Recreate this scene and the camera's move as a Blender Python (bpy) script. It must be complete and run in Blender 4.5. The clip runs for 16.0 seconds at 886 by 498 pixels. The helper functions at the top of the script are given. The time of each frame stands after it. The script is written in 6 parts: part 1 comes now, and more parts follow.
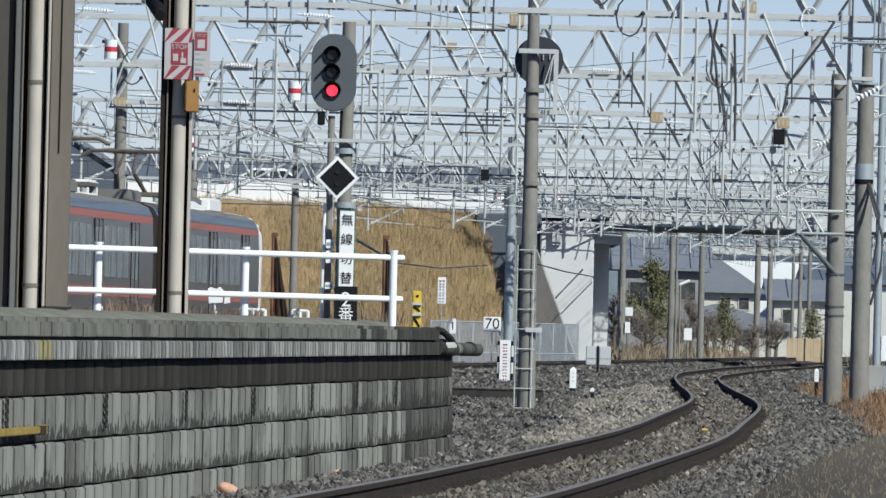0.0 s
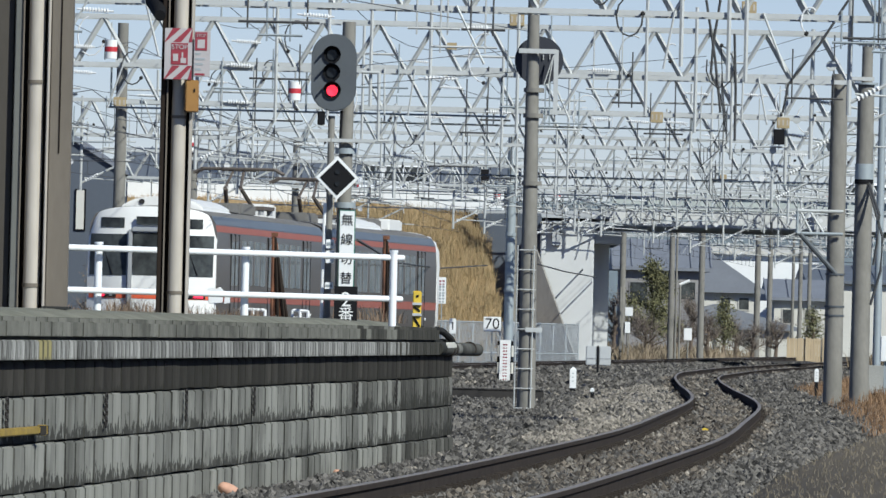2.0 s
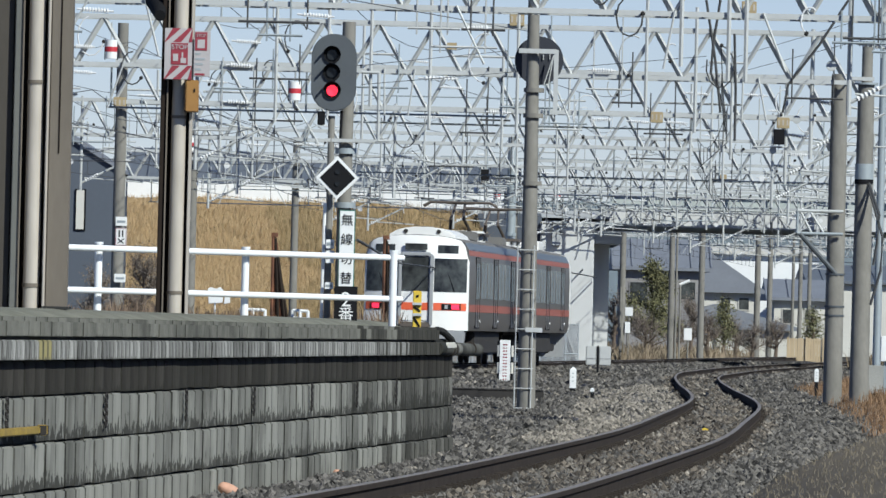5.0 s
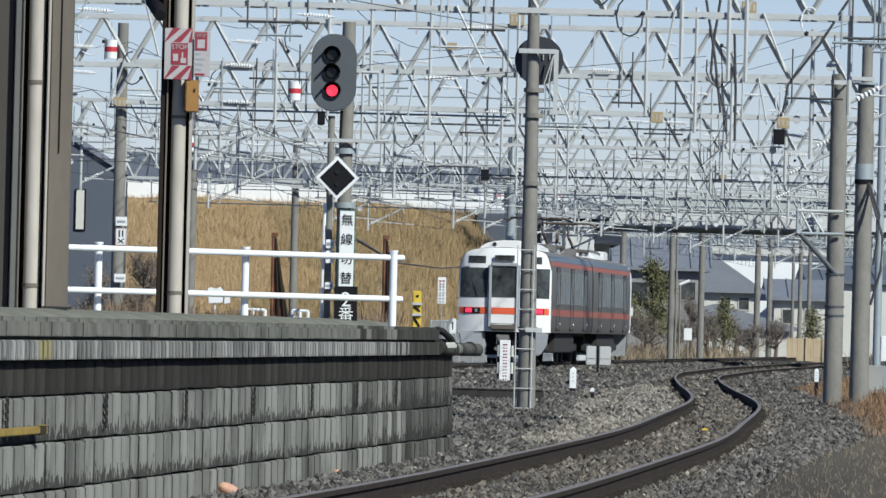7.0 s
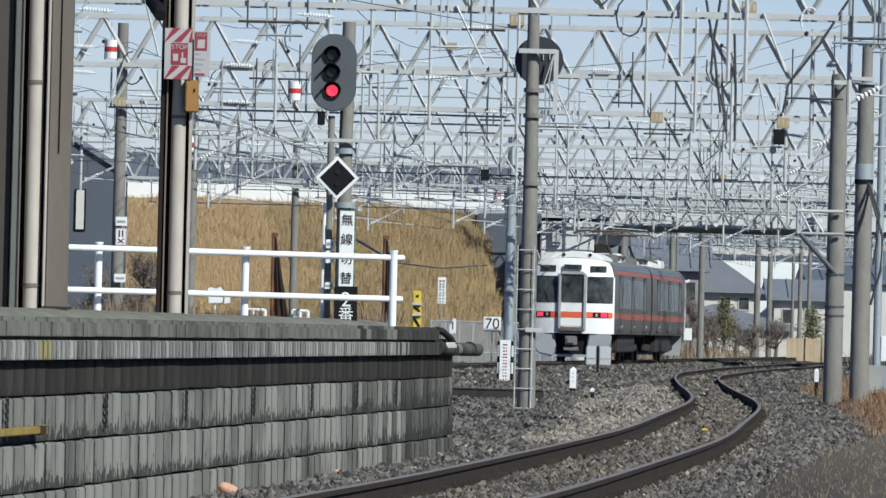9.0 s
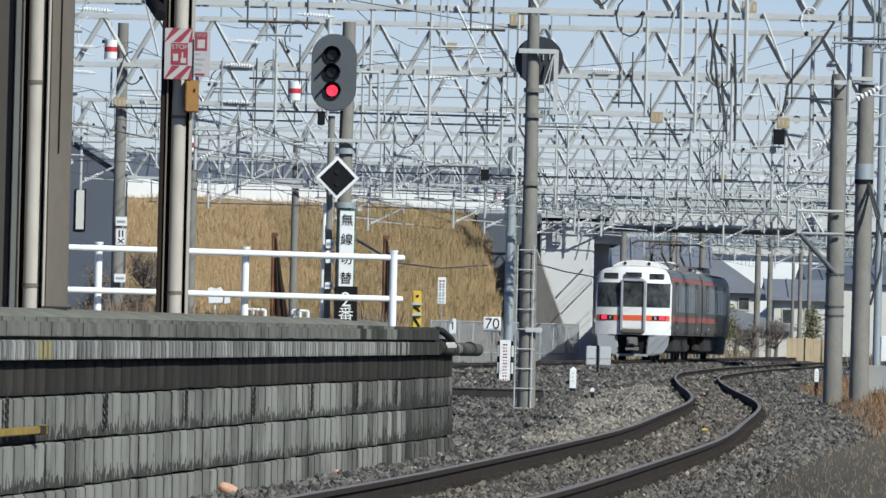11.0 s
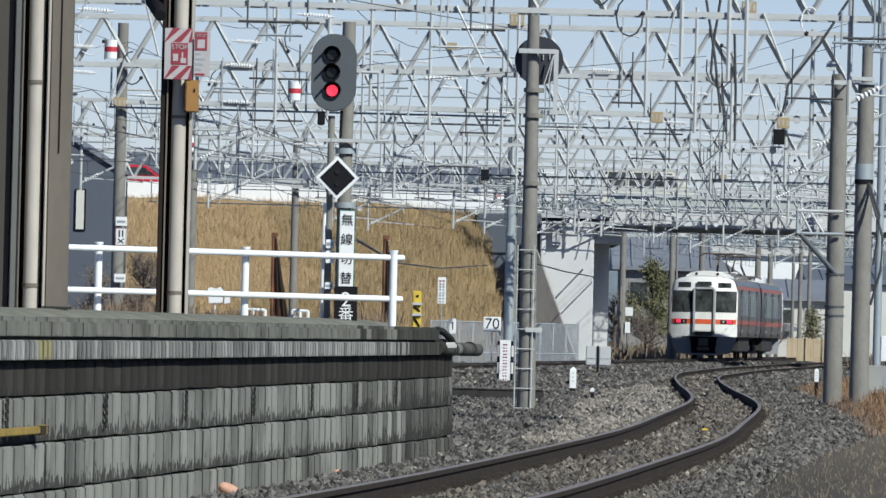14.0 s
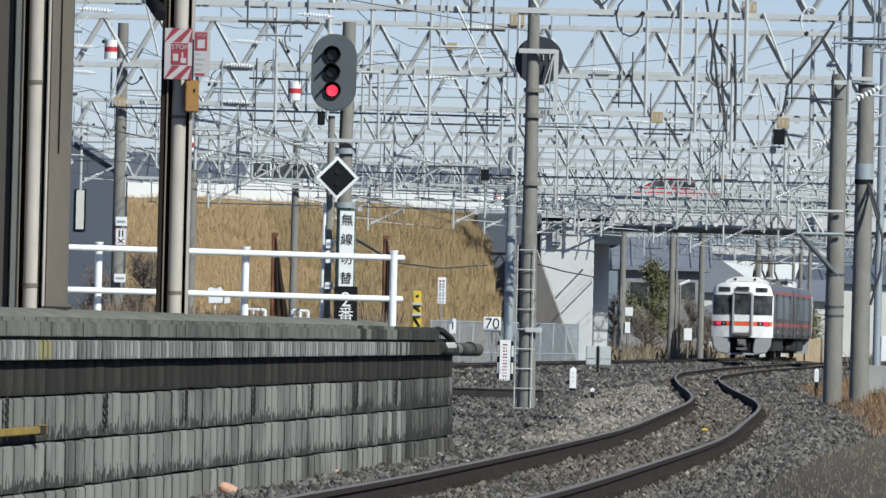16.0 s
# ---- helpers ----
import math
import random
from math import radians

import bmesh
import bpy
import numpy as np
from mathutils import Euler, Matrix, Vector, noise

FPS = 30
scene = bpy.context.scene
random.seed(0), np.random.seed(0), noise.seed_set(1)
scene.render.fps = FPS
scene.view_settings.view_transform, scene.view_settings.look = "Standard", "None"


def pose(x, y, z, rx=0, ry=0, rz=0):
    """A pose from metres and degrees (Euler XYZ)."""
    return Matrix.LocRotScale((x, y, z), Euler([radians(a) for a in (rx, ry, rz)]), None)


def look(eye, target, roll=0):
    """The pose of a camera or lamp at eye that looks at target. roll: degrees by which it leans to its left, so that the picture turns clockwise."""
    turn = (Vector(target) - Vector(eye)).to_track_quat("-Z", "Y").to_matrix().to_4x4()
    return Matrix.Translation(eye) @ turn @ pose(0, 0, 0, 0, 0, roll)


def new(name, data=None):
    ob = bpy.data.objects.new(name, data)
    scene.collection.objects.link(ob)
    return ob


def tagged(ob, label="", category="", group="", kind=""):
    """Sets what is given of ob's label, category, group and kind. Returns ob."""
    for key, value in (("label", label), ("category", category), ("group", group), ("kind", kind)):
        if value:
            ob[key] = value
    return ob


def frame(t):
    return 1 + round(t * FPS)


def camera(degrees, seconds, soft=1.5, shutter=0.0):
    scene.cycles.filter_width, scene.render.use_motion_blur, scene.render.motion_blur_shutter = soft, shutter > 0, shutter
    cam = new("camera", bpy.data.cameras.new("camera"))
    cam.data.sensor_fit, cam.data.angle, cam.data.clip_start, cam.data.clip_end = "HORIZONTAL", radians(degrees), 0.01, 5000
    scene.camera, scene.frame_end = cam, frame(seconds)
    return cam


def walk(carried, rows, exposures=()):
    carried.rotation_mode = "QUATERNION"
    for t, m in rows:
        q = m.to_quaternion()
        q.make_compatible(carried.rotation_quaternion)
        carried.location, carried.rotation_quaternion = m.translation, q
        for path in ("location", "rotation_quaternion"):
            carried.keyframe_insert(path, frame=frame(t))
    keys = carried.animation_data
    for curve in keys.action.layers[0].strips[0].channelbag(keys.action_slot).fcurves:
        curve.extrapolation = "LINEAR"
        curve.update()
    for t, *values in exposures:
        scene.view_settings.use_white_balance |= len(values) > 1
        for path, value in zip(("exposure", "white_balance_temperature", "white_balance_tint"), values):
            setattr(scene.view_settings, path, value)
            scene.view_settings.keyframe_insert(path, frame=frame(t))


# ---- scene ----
cam = camera(5.441, 16.0, soft=1.5)
EYE = (0.0, 0.0, 1.1)
STAND = look(EYE, (0.0, 100.0, 1.1 + 100 * math.tan(radians(0.493))), 1.43)
walk(cam, [(0.0, STAND), (16.0, STAND)], exposures=[(0.0, 0.0, 6000, 3.0), (16.0, 0.0, 6000, 3.0)])

# ---------- light ----------
world = bpy.data.worlds.new("sky")
scene.world = world
world.use_nodes = True
sky = world.node_tree.nodes.new("ShaderNodeTexSky")
sky.sky_type = "NISHITA"
sky.sun_disc = False
SUN_EL, SUN_AZ = radians(36), radians(140)   # azimuth clockwise from +Y
sky.sun_elevation, sky.sun_rotation = SUN_EL, SUN_AZ
sky.air_density, sky.dust_density, sky.ozone_density = 1.0, 0.0, 1.5
sky.altitude = 1500
tone = world.node_tree.nodes.new("ShaderNodeMix")   # hazy winter air: a little less green, more blue
tone.data_type, tone.blend_type = "RGBA", "MULTIPLY"
tone.inputs[0].default_value = 1.0
tone.inputs[7].default_value = (0.85, 0.83, 1.09, 1)
world.node_tree.links.new(sky.outputs[0], tone.inputs[6])
world.node_tree.links.new(tone.outputs[2], world.node_tree.nodes["Background"].inputs[0])
world.node_tree.nodes["Background"].inputs[1].default_value = 0.080
sun = new("sun", bpy.data.lights.new("sun", "SUN"))
sun.data.energy, sun.data.angle, sun.data.color = 5.2, radians(0.6), (1.0, 0.95, 0.86)
to_sun = Vector((math.sin(SUN_AZ) * math.cos(SUN_EL), math.cos(SUN_AZ) * math.cos(SUN_EL), math.sin(SUN_EL)))
sun.matrix_world = look(to_sun * 50, (0, 0, 0))


# ---------- materials ----------
def mat(name, col, rough=0.7, metal=0.0, col2=None, scale=3.0, fine=40.0, bump=0.15, per=0.0, stretch=(1, 1, 1), emit=0.0, mix=0.6, grime=None):
    m = bpy.data.materials.new(name)
    m.use_nodes = True
    nt = m.node_tree
    N, L = nt.nodes, nt.links
    b = N["Principled BSDF"]
    b.inputs["Roughness"].default_value = rough
    b.inputs["Metallic"].default_value = metal
    col2 = col2 or tuple(c * 0.7 for c in col)
    tc = N.new("ShaderNodeTexCoord")
    mp = N.new("ShaderNodeMapping")
    mp.inputs["Scale"].default_value = stretch
    L.new(tc.outputs["Object"], mp.inputs[0])
    n1 = N.new("ShaderNodeTexNoise")
    n1.inputs["Scale"].default_value = scale
    n1.inputs["Detail"].default_value = 5
    n2 = N.new("ShaderNodeTexNoise")
    n2.inputs["Scale"].default_value = fine
    n2.inputs["Detail"].default_value = 3
    for n in (n1, n2):
        L.new(mp.outputs[0], n.inputs["Vector"])
    mul = N.new("ShaderNodeMath")
    mul.operation = "MULTIPLY_ADD"
    L.new(n2.outputs[0], mul.inputs[0])
    mul.inputs[1].default_value = 0.45
    L.new(n1.outputs[0], mul.inputs[2])
    ramp = N.new("ShaderNodeMapRange")
    L.new(mul.outputs[0], ramp.inputs[0])
    ramp.inputs[1].default_value, ramp.inputs[2].default_value = 0.45, 1.0
    ramp.inputs[3].default_value, ramp.inputs[4].default_value = 0.5 - mix / 2, 0.5 + mix / 2
    mx = N.new("ShaderNodeMix")
    mx.data_type = "RGBA"
    L.new(ramp.outputs[0], mx.inputs[0])
    mx.inputs[6].default_value, mx.inputs[7].default_value = (*col, 1), (*col2, 1)
    out = mx.outputs[2]
    if per:
        oi = N.new("ShaderNodeObjectInfo")
        hs = N.new("ShaderNodeHueSaturation")
        mr = N.new("ShaderNodeMapRange")
        L.new(oi.outputs["Random"], mr.inputs[0])
        mr.inputs[3].default_value, mr.inputs[4].default_value = 1 - per, 1 + per
        L.new(mr.outputs[0], hs.inputs["Value"])
        L.new(out, hs.inputs["Color"])
        out = hs.outputs[0]
    if grime:
        # black dirt in the joints: along the ends of a block and in uneven tongues above its foot
        half, foot = grime
        sep = N.new("ShaderNodeSeparateXYZ")
        L.new(tc.outputs["Object"], sep.inputs[0])
        oi = N.new("ShaderNodeObjectInfo")
        nz = N.new("ShaderNodeTexNoise")
        nz.noise_dimensions = "4D"
        nz.inputs["Scale"].default_value, nz.inputs["Detail"].default_value = 9.0, 2
        L.new(tc.outputs["Object"], nz.inputs["Vector"])
        sc = N.new("ShaderNodeMath")
        sc.operation = "MULTIPLY"
        sc.inputs[1].default_value = 40.0
        L.new(oi.outputs["Random"], sc.inputs[0])
        L.new(sc.outputs[0], nz.inputs["W"])

        def op(kind, p, q):
            n = N.new("ShaderNodeMath")
            n.operation = kind
            for k, val in enumerate((p, q)):
                if isinstance(val, (int, float)):
                    n.inputs[k].default_value = val
                elif val is not None:
                    L.new(val, n.inputs[k])
            return n.outputs[0]

        def soft(val, lo, hi):
            n = N.new("ShaderNodeMapRange")
            L.new(val, n.inputs[0])
            n.inputs[1].default_value, n.inputs[2].default_value = lo, hi
            return n.outputs[0]
        ay = op("ABSOLUTE", sep.outputs["Y"], None)
        wob = op("MULTIPLY", op("SUBTRACT", nz.outputs[0], 0.5), 0.08)
        ends = soft(op("ADD", ay, wob), half - 0.07, half - 0.035)
        tongue = op("MULTIPLY", op("SUBTRACT", nz.outputs[0], 0.42), foot * 4.5)
        low = soft(op("SUBTRACT", tongue, op("SUBTRACT", sep.outputs["Z"], foot * 0.35)), 0.0, 0.035)
        geo = N.new("ShaderNodeNewGeometry")
        mp2 = N.new("ShaderNodeMapping")
        mp2.inputs["Scale"].default_value = (1.0, 0.55, 0.35)
        L.new(geo.outputs["Position"], mp2.inputs[0])
        wet = N.new("ShaderNodeTexNoise")
        wet.inputs["Scale"].default_value, wet.inputs["Detail"].default_value, wet.inputs["Roughness"].default_value = 1.3, 6, 0.65
        L.new(mp2.outputs[0], wet.inputs["Vector"])
        blot = op("MULTIPLY", soft(wet.outputs[0], 0.47, 0.66), 0.62)
        patchy = op("ADD", op("MULTIPLY", soft(wet.outputs[0], 0.40, 0.60), 0.45), 0.6)
        dirt = op("MAXIMUM", op("MAXIMUM", op("MULTIPLY", ends, patchy), op("MULTIPLY", low, 0.88)), blot)
        dm = N.new("ShaderNodeMix")
        dm.data_type = "RGBA"
        L.new(dirt, dm.inputs[0])
        L.new(out, dm.inputs[6])
        dm.inputs[7].default_value = (0.035, 0.034, 0.029, 1)
        out = dm.outputs[2]
    L.new(out, b.inputs["Base Color"])
    if bump:
        bp = N.new("ShaderNodeBump")
        bp.inputs["Strength"].default_value = bump
        bp.inputs["Distance"].default_value = 0.02
        L.new(n2.outputs[0], bp.inputs["Height"])
        L.new(bp.outputs[0], b.inputs["Normal"])
    if emit:
        b.inputs["Emission Color"].default_value = (*col, 1)
        b.inputs["Emission Strength"].default_value = emit
    return m


M = {}
M["concrete"] = mat("concrete", (0.42, 0.41, 0.38), 0.85, 0, (0.25, 0.25, 0.23), 1.5, 25, 0.3)
M["plat_top"] = mat("plat_top", (0.25, 0.243, 0.207), 0.9, 0, (0.12, 0.119, 0.102), 3, 30, 0.5, per=0.12, grime=(0.41, 0.02))
M["plat_surface"] = mat("plat_surface", (0.25, 0.245, 0.20), 0.95, 0, (0.13, 0.13, 0.10), 1.5, 18, 0.4, mix=0.9)
M["plat_face"] = mat("plat_face", (0.56, 0.55, 0.51), 0.85, 0, (0.06, 0.058, 0.05), 5, 14, 0.3, per=0.4, mix=1.0, stretch=(1, 2, 0.3), grime=(0.175, 0.03))
M["strip"] = mat("strip", (0.315, 0.31, 0.275), 0.9, 0, (0.205, 0.202, 0.177), 2, 12, 0.35, per=0.25, stretch=(1, 1, 0.4), grime=(0.35, 0.12))
# block concrete with the shade under the ledge put into its colour
M["strip_shaded"] = mat("strip_shaded", (0.078, 0.072, 0.063), 0.9, 0, (0.022, 0.0205, 0.018), 2, 12, 0.35, per=0.25, stretch=(1, 1, 0.3), grime=(0.35, 0.05))
M["strip_stained"] = mat("strip_stained", (0.25, 0.244, 0.215), 0.9, 0, (0.04, 0.038, 0.033), 5, 12, 0.35, per=0.35, stretch=(1, 1, 0.12), mix=1.0, grime=(0.35, 0.2))
M["plat_stained"] = mat("plat_stained", (0.10, 0.096, 0.082), 0.9, 0, (0.03, 0.029, 0.025), 4, 14, 0.35, per=0.25, stretch=(1, 1, 0.3), mix=1.0)
M["joint"] = mat("joint", (0.05, 0.05, 0.048), 0.95, 0, (0.03, 0.03, 0.03), 3, 20, 0.2)
M["abut"] = mat("abut", (0.58, 0.585, 0.575), 0.8, 0, (0.51, 0.51, 0.50), 0.4, 3, 0.1)
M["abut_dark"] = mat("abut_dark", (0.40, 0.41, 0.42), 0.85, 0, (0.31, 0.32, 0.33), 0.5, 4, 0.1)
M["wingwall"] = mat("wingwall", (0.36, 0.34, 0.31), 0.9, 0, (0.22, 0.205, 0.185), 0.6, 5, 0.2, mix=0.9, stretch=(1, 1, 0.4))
M["ballast"] = mat("ballast", (0.105, 0.098, 0.086), 0.95, 0, (0.05, 0.047, 0.043), 0.5, 9, 1.0)
M["ground"] = mat("ground", (0.20, 0.17, 0.12), 0.95, 0, (0.11, 0.10, 0.075), 0.15, 3, 0.6)
M["rail"] = mat("rail", (0.058, 0.047, 0.040), 0.85, 0.0, (0.028, 0.023, 0.020), 3, 30, 0.2)
M["railhead"] = mat("railhead", (0.26, 0.235, 0.21), 0.6, 0.05, (0.15, 0.135, 0.12), 3, 30, 0.05)
M["sleeper"] = mat("sleeper", (0.06, 0.05, 0.042), 0.9, 0, (0.032, 0.027, 0.023), 3, 20, 0.3, per=0.2)
M["galv"] = mat("galv", (0.54, 0.55, 0.54), 0.55, 0.15, (0.40, 0.405, 0.39), 1.5, 10, 0.1)
M["pole"] = mat("pole", (0.25, 0.236, 0.208), 0.85, 0, (0.15, 0.142, 0.123), 4.0, 14, 0.3, stretch=(1, 1, 0.5), mix=0.7)
M["steelgrey"] = mat("steelgrey", (0.36, 0.40, 0.42), 0.5, 0.2, (0.27, 0.30, 0.31), 1.2, 15, 0.1)
M["column"] = mat("column", (0.175, 0.15, 0.12), 0.8, 0, (0.115, 0.097, 0.076), 1.5, 20, 0.1, mix=0.9, stretch=(1, 1, 0.25))
# brown web paint, taken darker to include shade from the canopy overhead
M["webpaint_shaded"] = mat("webpaint_shaded", (0.066, 0.057, 0.046), 0.8, 0, (0.042, 0.036, 0.029), 1.5, 20, 0.1, mix=0.9, stretch=(1, 1, 0.3))
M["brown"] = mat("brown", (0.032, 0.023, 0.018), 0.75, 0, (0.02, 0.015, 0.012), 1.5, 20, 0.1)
M["channel"] = mat("channel", (0.15, 0.15, 0.135), 0.7, 0, (0.10, 0.10, 0.09), 1.5, 20, 0.1)
M["pipe"] = mat("pipe", (0.49, 0.445, 0.385), 0.55, 0, (0.33, 0.295, 0.245), 1.5, 12, 0.05, mix=0.9, stretch=(1, 1, 0.3))
M["white"] = mat("white", (0.82, 0.82, 0.81), 0.5, 0, (0.70, 0.70, 0.68), 1.5, 14, 0.05)
M["red"] = mat("red", (0.52, 0.035, 0.05), 0.5, 0, (0.42, 0.03, 0.04), 3, 20, 0.03)
M["signface"] = mat("signface", (0.46, 0.43, 0.43), 0.6, 0, (0.37, 0.345, 0.345), 4, 25, 0.05)
M["signred"] = mat("signred", (0.29, 0.032, 0.05), 0.6, 0, (0.21, 0.026, 0.04), 4, 25, 0.05)
M["navy"] = mat("navy", (0.028, 0.031, 0.042), 0.6, 0, (0.02, 0.022, 0.03), 3, 20, 0.05)
M["ochre"] = mat("ochre", (0.38, 0.20, 0.05), 0.6, 0, (0.26, 0.13, 0.035), 3, 20, 0.1)
M["yellow"] = mat("yellow", (0.72, 0.52, 0.05), 0.6, 0, (0.55, 0.38, 0.04), 4, 20, 0.05)
M["bracketyellow"] = mat("bracketyellow", (0.42, 0.29, 0.045), 0.6, 0, (0.20, 0.135, 0.03), 5, 20, 0.1, mix=0.9)
M["paleyellow"] = mat("paleyellow", (0.40, 0.34, 0.13), 0.8, 0, (0.24, 0.21, 0.10), 3, 14, 0.2, grime=(0.15, 0.03))
M["faded"] = mat("faded", (0.42, 0.33, 0.18), 0.8, 0, (0.30, 0.23, 0.13), 4, 20, 0.05)
M["black"] = mat("black", (0.012, 0.012, 0.014), 0.8, 0, (0.014, 0.014, 0.015), 3, 20, 0.05)
M["sigback"] = mat("sigback", (0.085, 0.095, 0.105), 0.6, 0, (0.065, 0.072, 0.08), 3, 20, 0.03)
M["lens_dark"] = mat("lens_dark", (0.02, 0.022, 0.025), 0.2, 0, None, 3, 20, 0.0)
M["lens_red"] = mat("lens_red", (1.0, 0.03, 0.06), 0.3, 0, None, 3, 20, 0.0, emit=1.6)
M["tail"] = mat("tail", (1.0, 0.03, 0.08), 0.3, 0, None, 3, 20, 0.0, emit=1.2)
M["rust"] = mat("rust", (0.24, 0.10, 0.05), 0.9, 0, (0.03, 0.016, 0.012), 7, 25, 0.5, mix=1.0, stretch=(1, 1, 0.4))
M["rubber"] = mat("rubber", (0.04, 0.04, 0.04), 0.7, 0, None, 3, 20, 0.05)
M["green"] = mat("green", (0.04, 0.16, 0.12), 0.6, 0, None, 3, 20, 0.02)
M["insul"] = mat("insul", (0.74, 0.74, 0.735), 0.3, 0, (0.62, 0.62, 0.61), 3, 20, 0.0)
M["wire"] = mat("wire", (0.09, 0.09, 0.09), 0.6, 0.2, None, 3, 20, 0.0)
M["steel"] = mat("steel", (0.20, 0.183, 0.168), 0.42, 0.5, (0.16, 0.147, 0.136), 0.7, 12, 0.03, stretch=(1, 0.2, 1))
M["pantograph"] = mat("pantograph", (0.15, 0.125, 0.105), 0.7, 0.2, (0.09, 0.075, 0.063), 2, 12, 0.05)
M["boxgrey"] = mat("boxgrey", (0.50, 0.51, 0.51), 0.6, 0, (0.40, 0.41, 0.41), 2, 14, 0.05)
M["cantrail"] = mat("cantrail", (0.19, 0.21, 0.23), 0.45, 0.4, (0.15, 0.17, 0.185), 0.7, 12, 0.03)
M["roof"] = mat("roof", (0.20, 0.19, 0.175), 0.8, 0, (0.13, 0.125, 0.115), 1, 12, 0.1)
M["orange"] = mat("orange", (0.72, 0.13, 0.05), 0.45, 0, (0.62, 0.10, 0.04), 1, 12, 0.02)
M["dullorange"] = mat("dullorange", (0.34, 0.105, 0.07), 0.5, 0, (0.28, 0.085, 0.06), 1, 12, 0.02)
M["trainwhite"] = mat("trainwhite", (0.80, 0.79, 0.76), 0.4, 0, (0.70, 0.69, 0.66), 1, 10, 0.02)
# paler mottling paints faint reflections and interior into the dark glass
M["glass"] = mat("glass", (0.085, 0.092, 0.09), 0.08, 0, (0.012, 0.013, 0.015), 1.6, 6, 0.0, mix=1.3)
# pale upright streaks paint reflections, seats and curtains into the window colour
M["pane"] = mat("pane", (0.27, 0.275, 0.27), 0.12, 0, (0.02, 0.022, 0.023), 7, 14, 0.0, mix=1.4, stretch=(1, 1, 0.10))
M["skirt"] = mat("skirt", (0.35, 0.36, 0.37), 0.6, 0, (0.26, 0.265, 0.275), 1, 12, 0.03)
M["under"] = mat("under", (0.034, 0.030, 0.027), 0.85, 0, (0.018, 0.016, 0.015), 2, 12, 0.1)
M["drygrass"] = mat("drygrass", (0.40, 0.29, 0.155), 0.95, 0, (0.29, 0.205, 0.105), 0.35, 3, 0.5, stretch=(1, 1, 0.5))
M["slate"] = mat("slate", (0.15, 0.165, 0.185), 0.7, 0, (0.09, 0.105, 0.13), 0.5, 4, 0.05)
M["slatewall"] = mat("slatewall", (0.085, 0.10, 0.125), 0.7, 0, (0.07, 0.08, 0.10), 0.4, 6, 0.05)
M["plaster"] = mat("plaster", (0.62, 0.60, 0.54), 0.85, 0, (0.5, 0.48, 0.43), 0.4, 6, 0.05)
M["tile"] = mat("tile", (0.215, 0.23, 0.26), 0.7, 0, (0.15, 0.16, 0.185), 0.6, 6, 0.2)
# dark timber wall, lightened to grey to paint distance haze
M["hazewood"] = mat("hazewood", (0.30, 0.285, 0.28), 0.85, 0, (0.21, 0.20, 0.195), 0.6, 8, 0.1)
M["timber"] = mat("timber", (0.50, 0.40, 0.26), 0.8, 0, (0.38, 0.29, 0.18), 0.8, 10, 0.1)
M["twig"] = mat("twig", (0.19, 0.155, 0.13), 0.9, 0, (0.12, 0.098, 0.082), 2, 20, 0.0)
M["bark"] = mat("bark", (0.16, 0.12, 0.09), 0.9, 0, None, 2, 20, 0.3)
M["girder"] = mat("girder", (0.44, 0.47, 0.45), 0.6, 0, (0.36, 0.385, 0.37), 0.4, 6, 0.05)
M["fencewhite"] = mat("fencewhite", (0.84, 0.85, 0.86), 0.45, 0, (0.74, 0.75, 0.75), 2, 18, 0.04)
M["mound"] = mat("mound", (0.21, 0.178, 0.132), 0.95, 0, (0.15, 0.128, 0.097), 0.8, 6, 0.6)
M["meshfence"] = mat("meshfence", (0.45, 0.48, 0.50), 0.6, 0.2, None, 2, 10, 0.0)


# gloss: rough stone, dirt and rust have next to none, even at a flat angle
GLOSS = {"glass": 0.2, "pane": 0.5, "black": 0.1, "lens_dark": 0.3, "brown": 0.1, "wire": 0.3, "rail": 0.05, "railhead": 0.25, "sleeper": 0.05,
         "strip": 0.08, "strip_shaded": 0.03, "strip_stained": 0.05, "plat_face": 0.1, "plat_top": 0.08, "plat_surface": 0.06, "plat_stained": 0.05,
         "joint": 0.03, "mound": 0.03, "ballast": 0.05, "drygrass": 0.05, "concrete": 0.15}
for key, level in GLOSS.items():
    M[key].node_tree.nodes["Principled BSDF"].inputs["Specular IOR Level"].default_value = level


# ---------- mesh helpers ----------
def box(bm, x0, x1, y0, y1, z0, z1):
    v = [bm.verts.new(c) for c in ((x0, y0, z0), (x1, y0, z0), (x1, y1, z0), (x0, y1, z0), (x0, y0, z1), (x1, y0, z1), (x1, y1, z1), (x0, y1, z1))]
    for f in ((0, 3, 2, 1), (4, 5, 6, 7), (0, 1, 5, 4), (1, 2, 6, 5), (2, 3, 7, 6), (3, 0, 4, 7)):
        bm.faces.new([v[i] for i in f])
    return v


def tube(bm, p, q, r, n=8, r2=None):
    p, q = Vector(p), Vector(q)
    r2 = r if r2 is None else r2
    z = (q - p).normalized()
    x = z.cross(Vector((0, 0, 1)) if abs(z.z) < 0.9 else Vector((1, 0, 0))).normalized()
    y = z.cross(x)
    a, b = [], []
    for i in range(n):
        w = 2 * math.pi * i / n
        o = x * math.cos(w) + y * math.sin(w)
        a.append(bm.verts.new(p + o * r))
        b.append(bm.verts.new(q + o * r2))
    for i in range(n):
        bm.faces.new((a[i], a[(i + 1) % n], b[(i + 1) % n], b[i]))
    bm.faces.new(a[::-1])
    bm.faces.new(b)


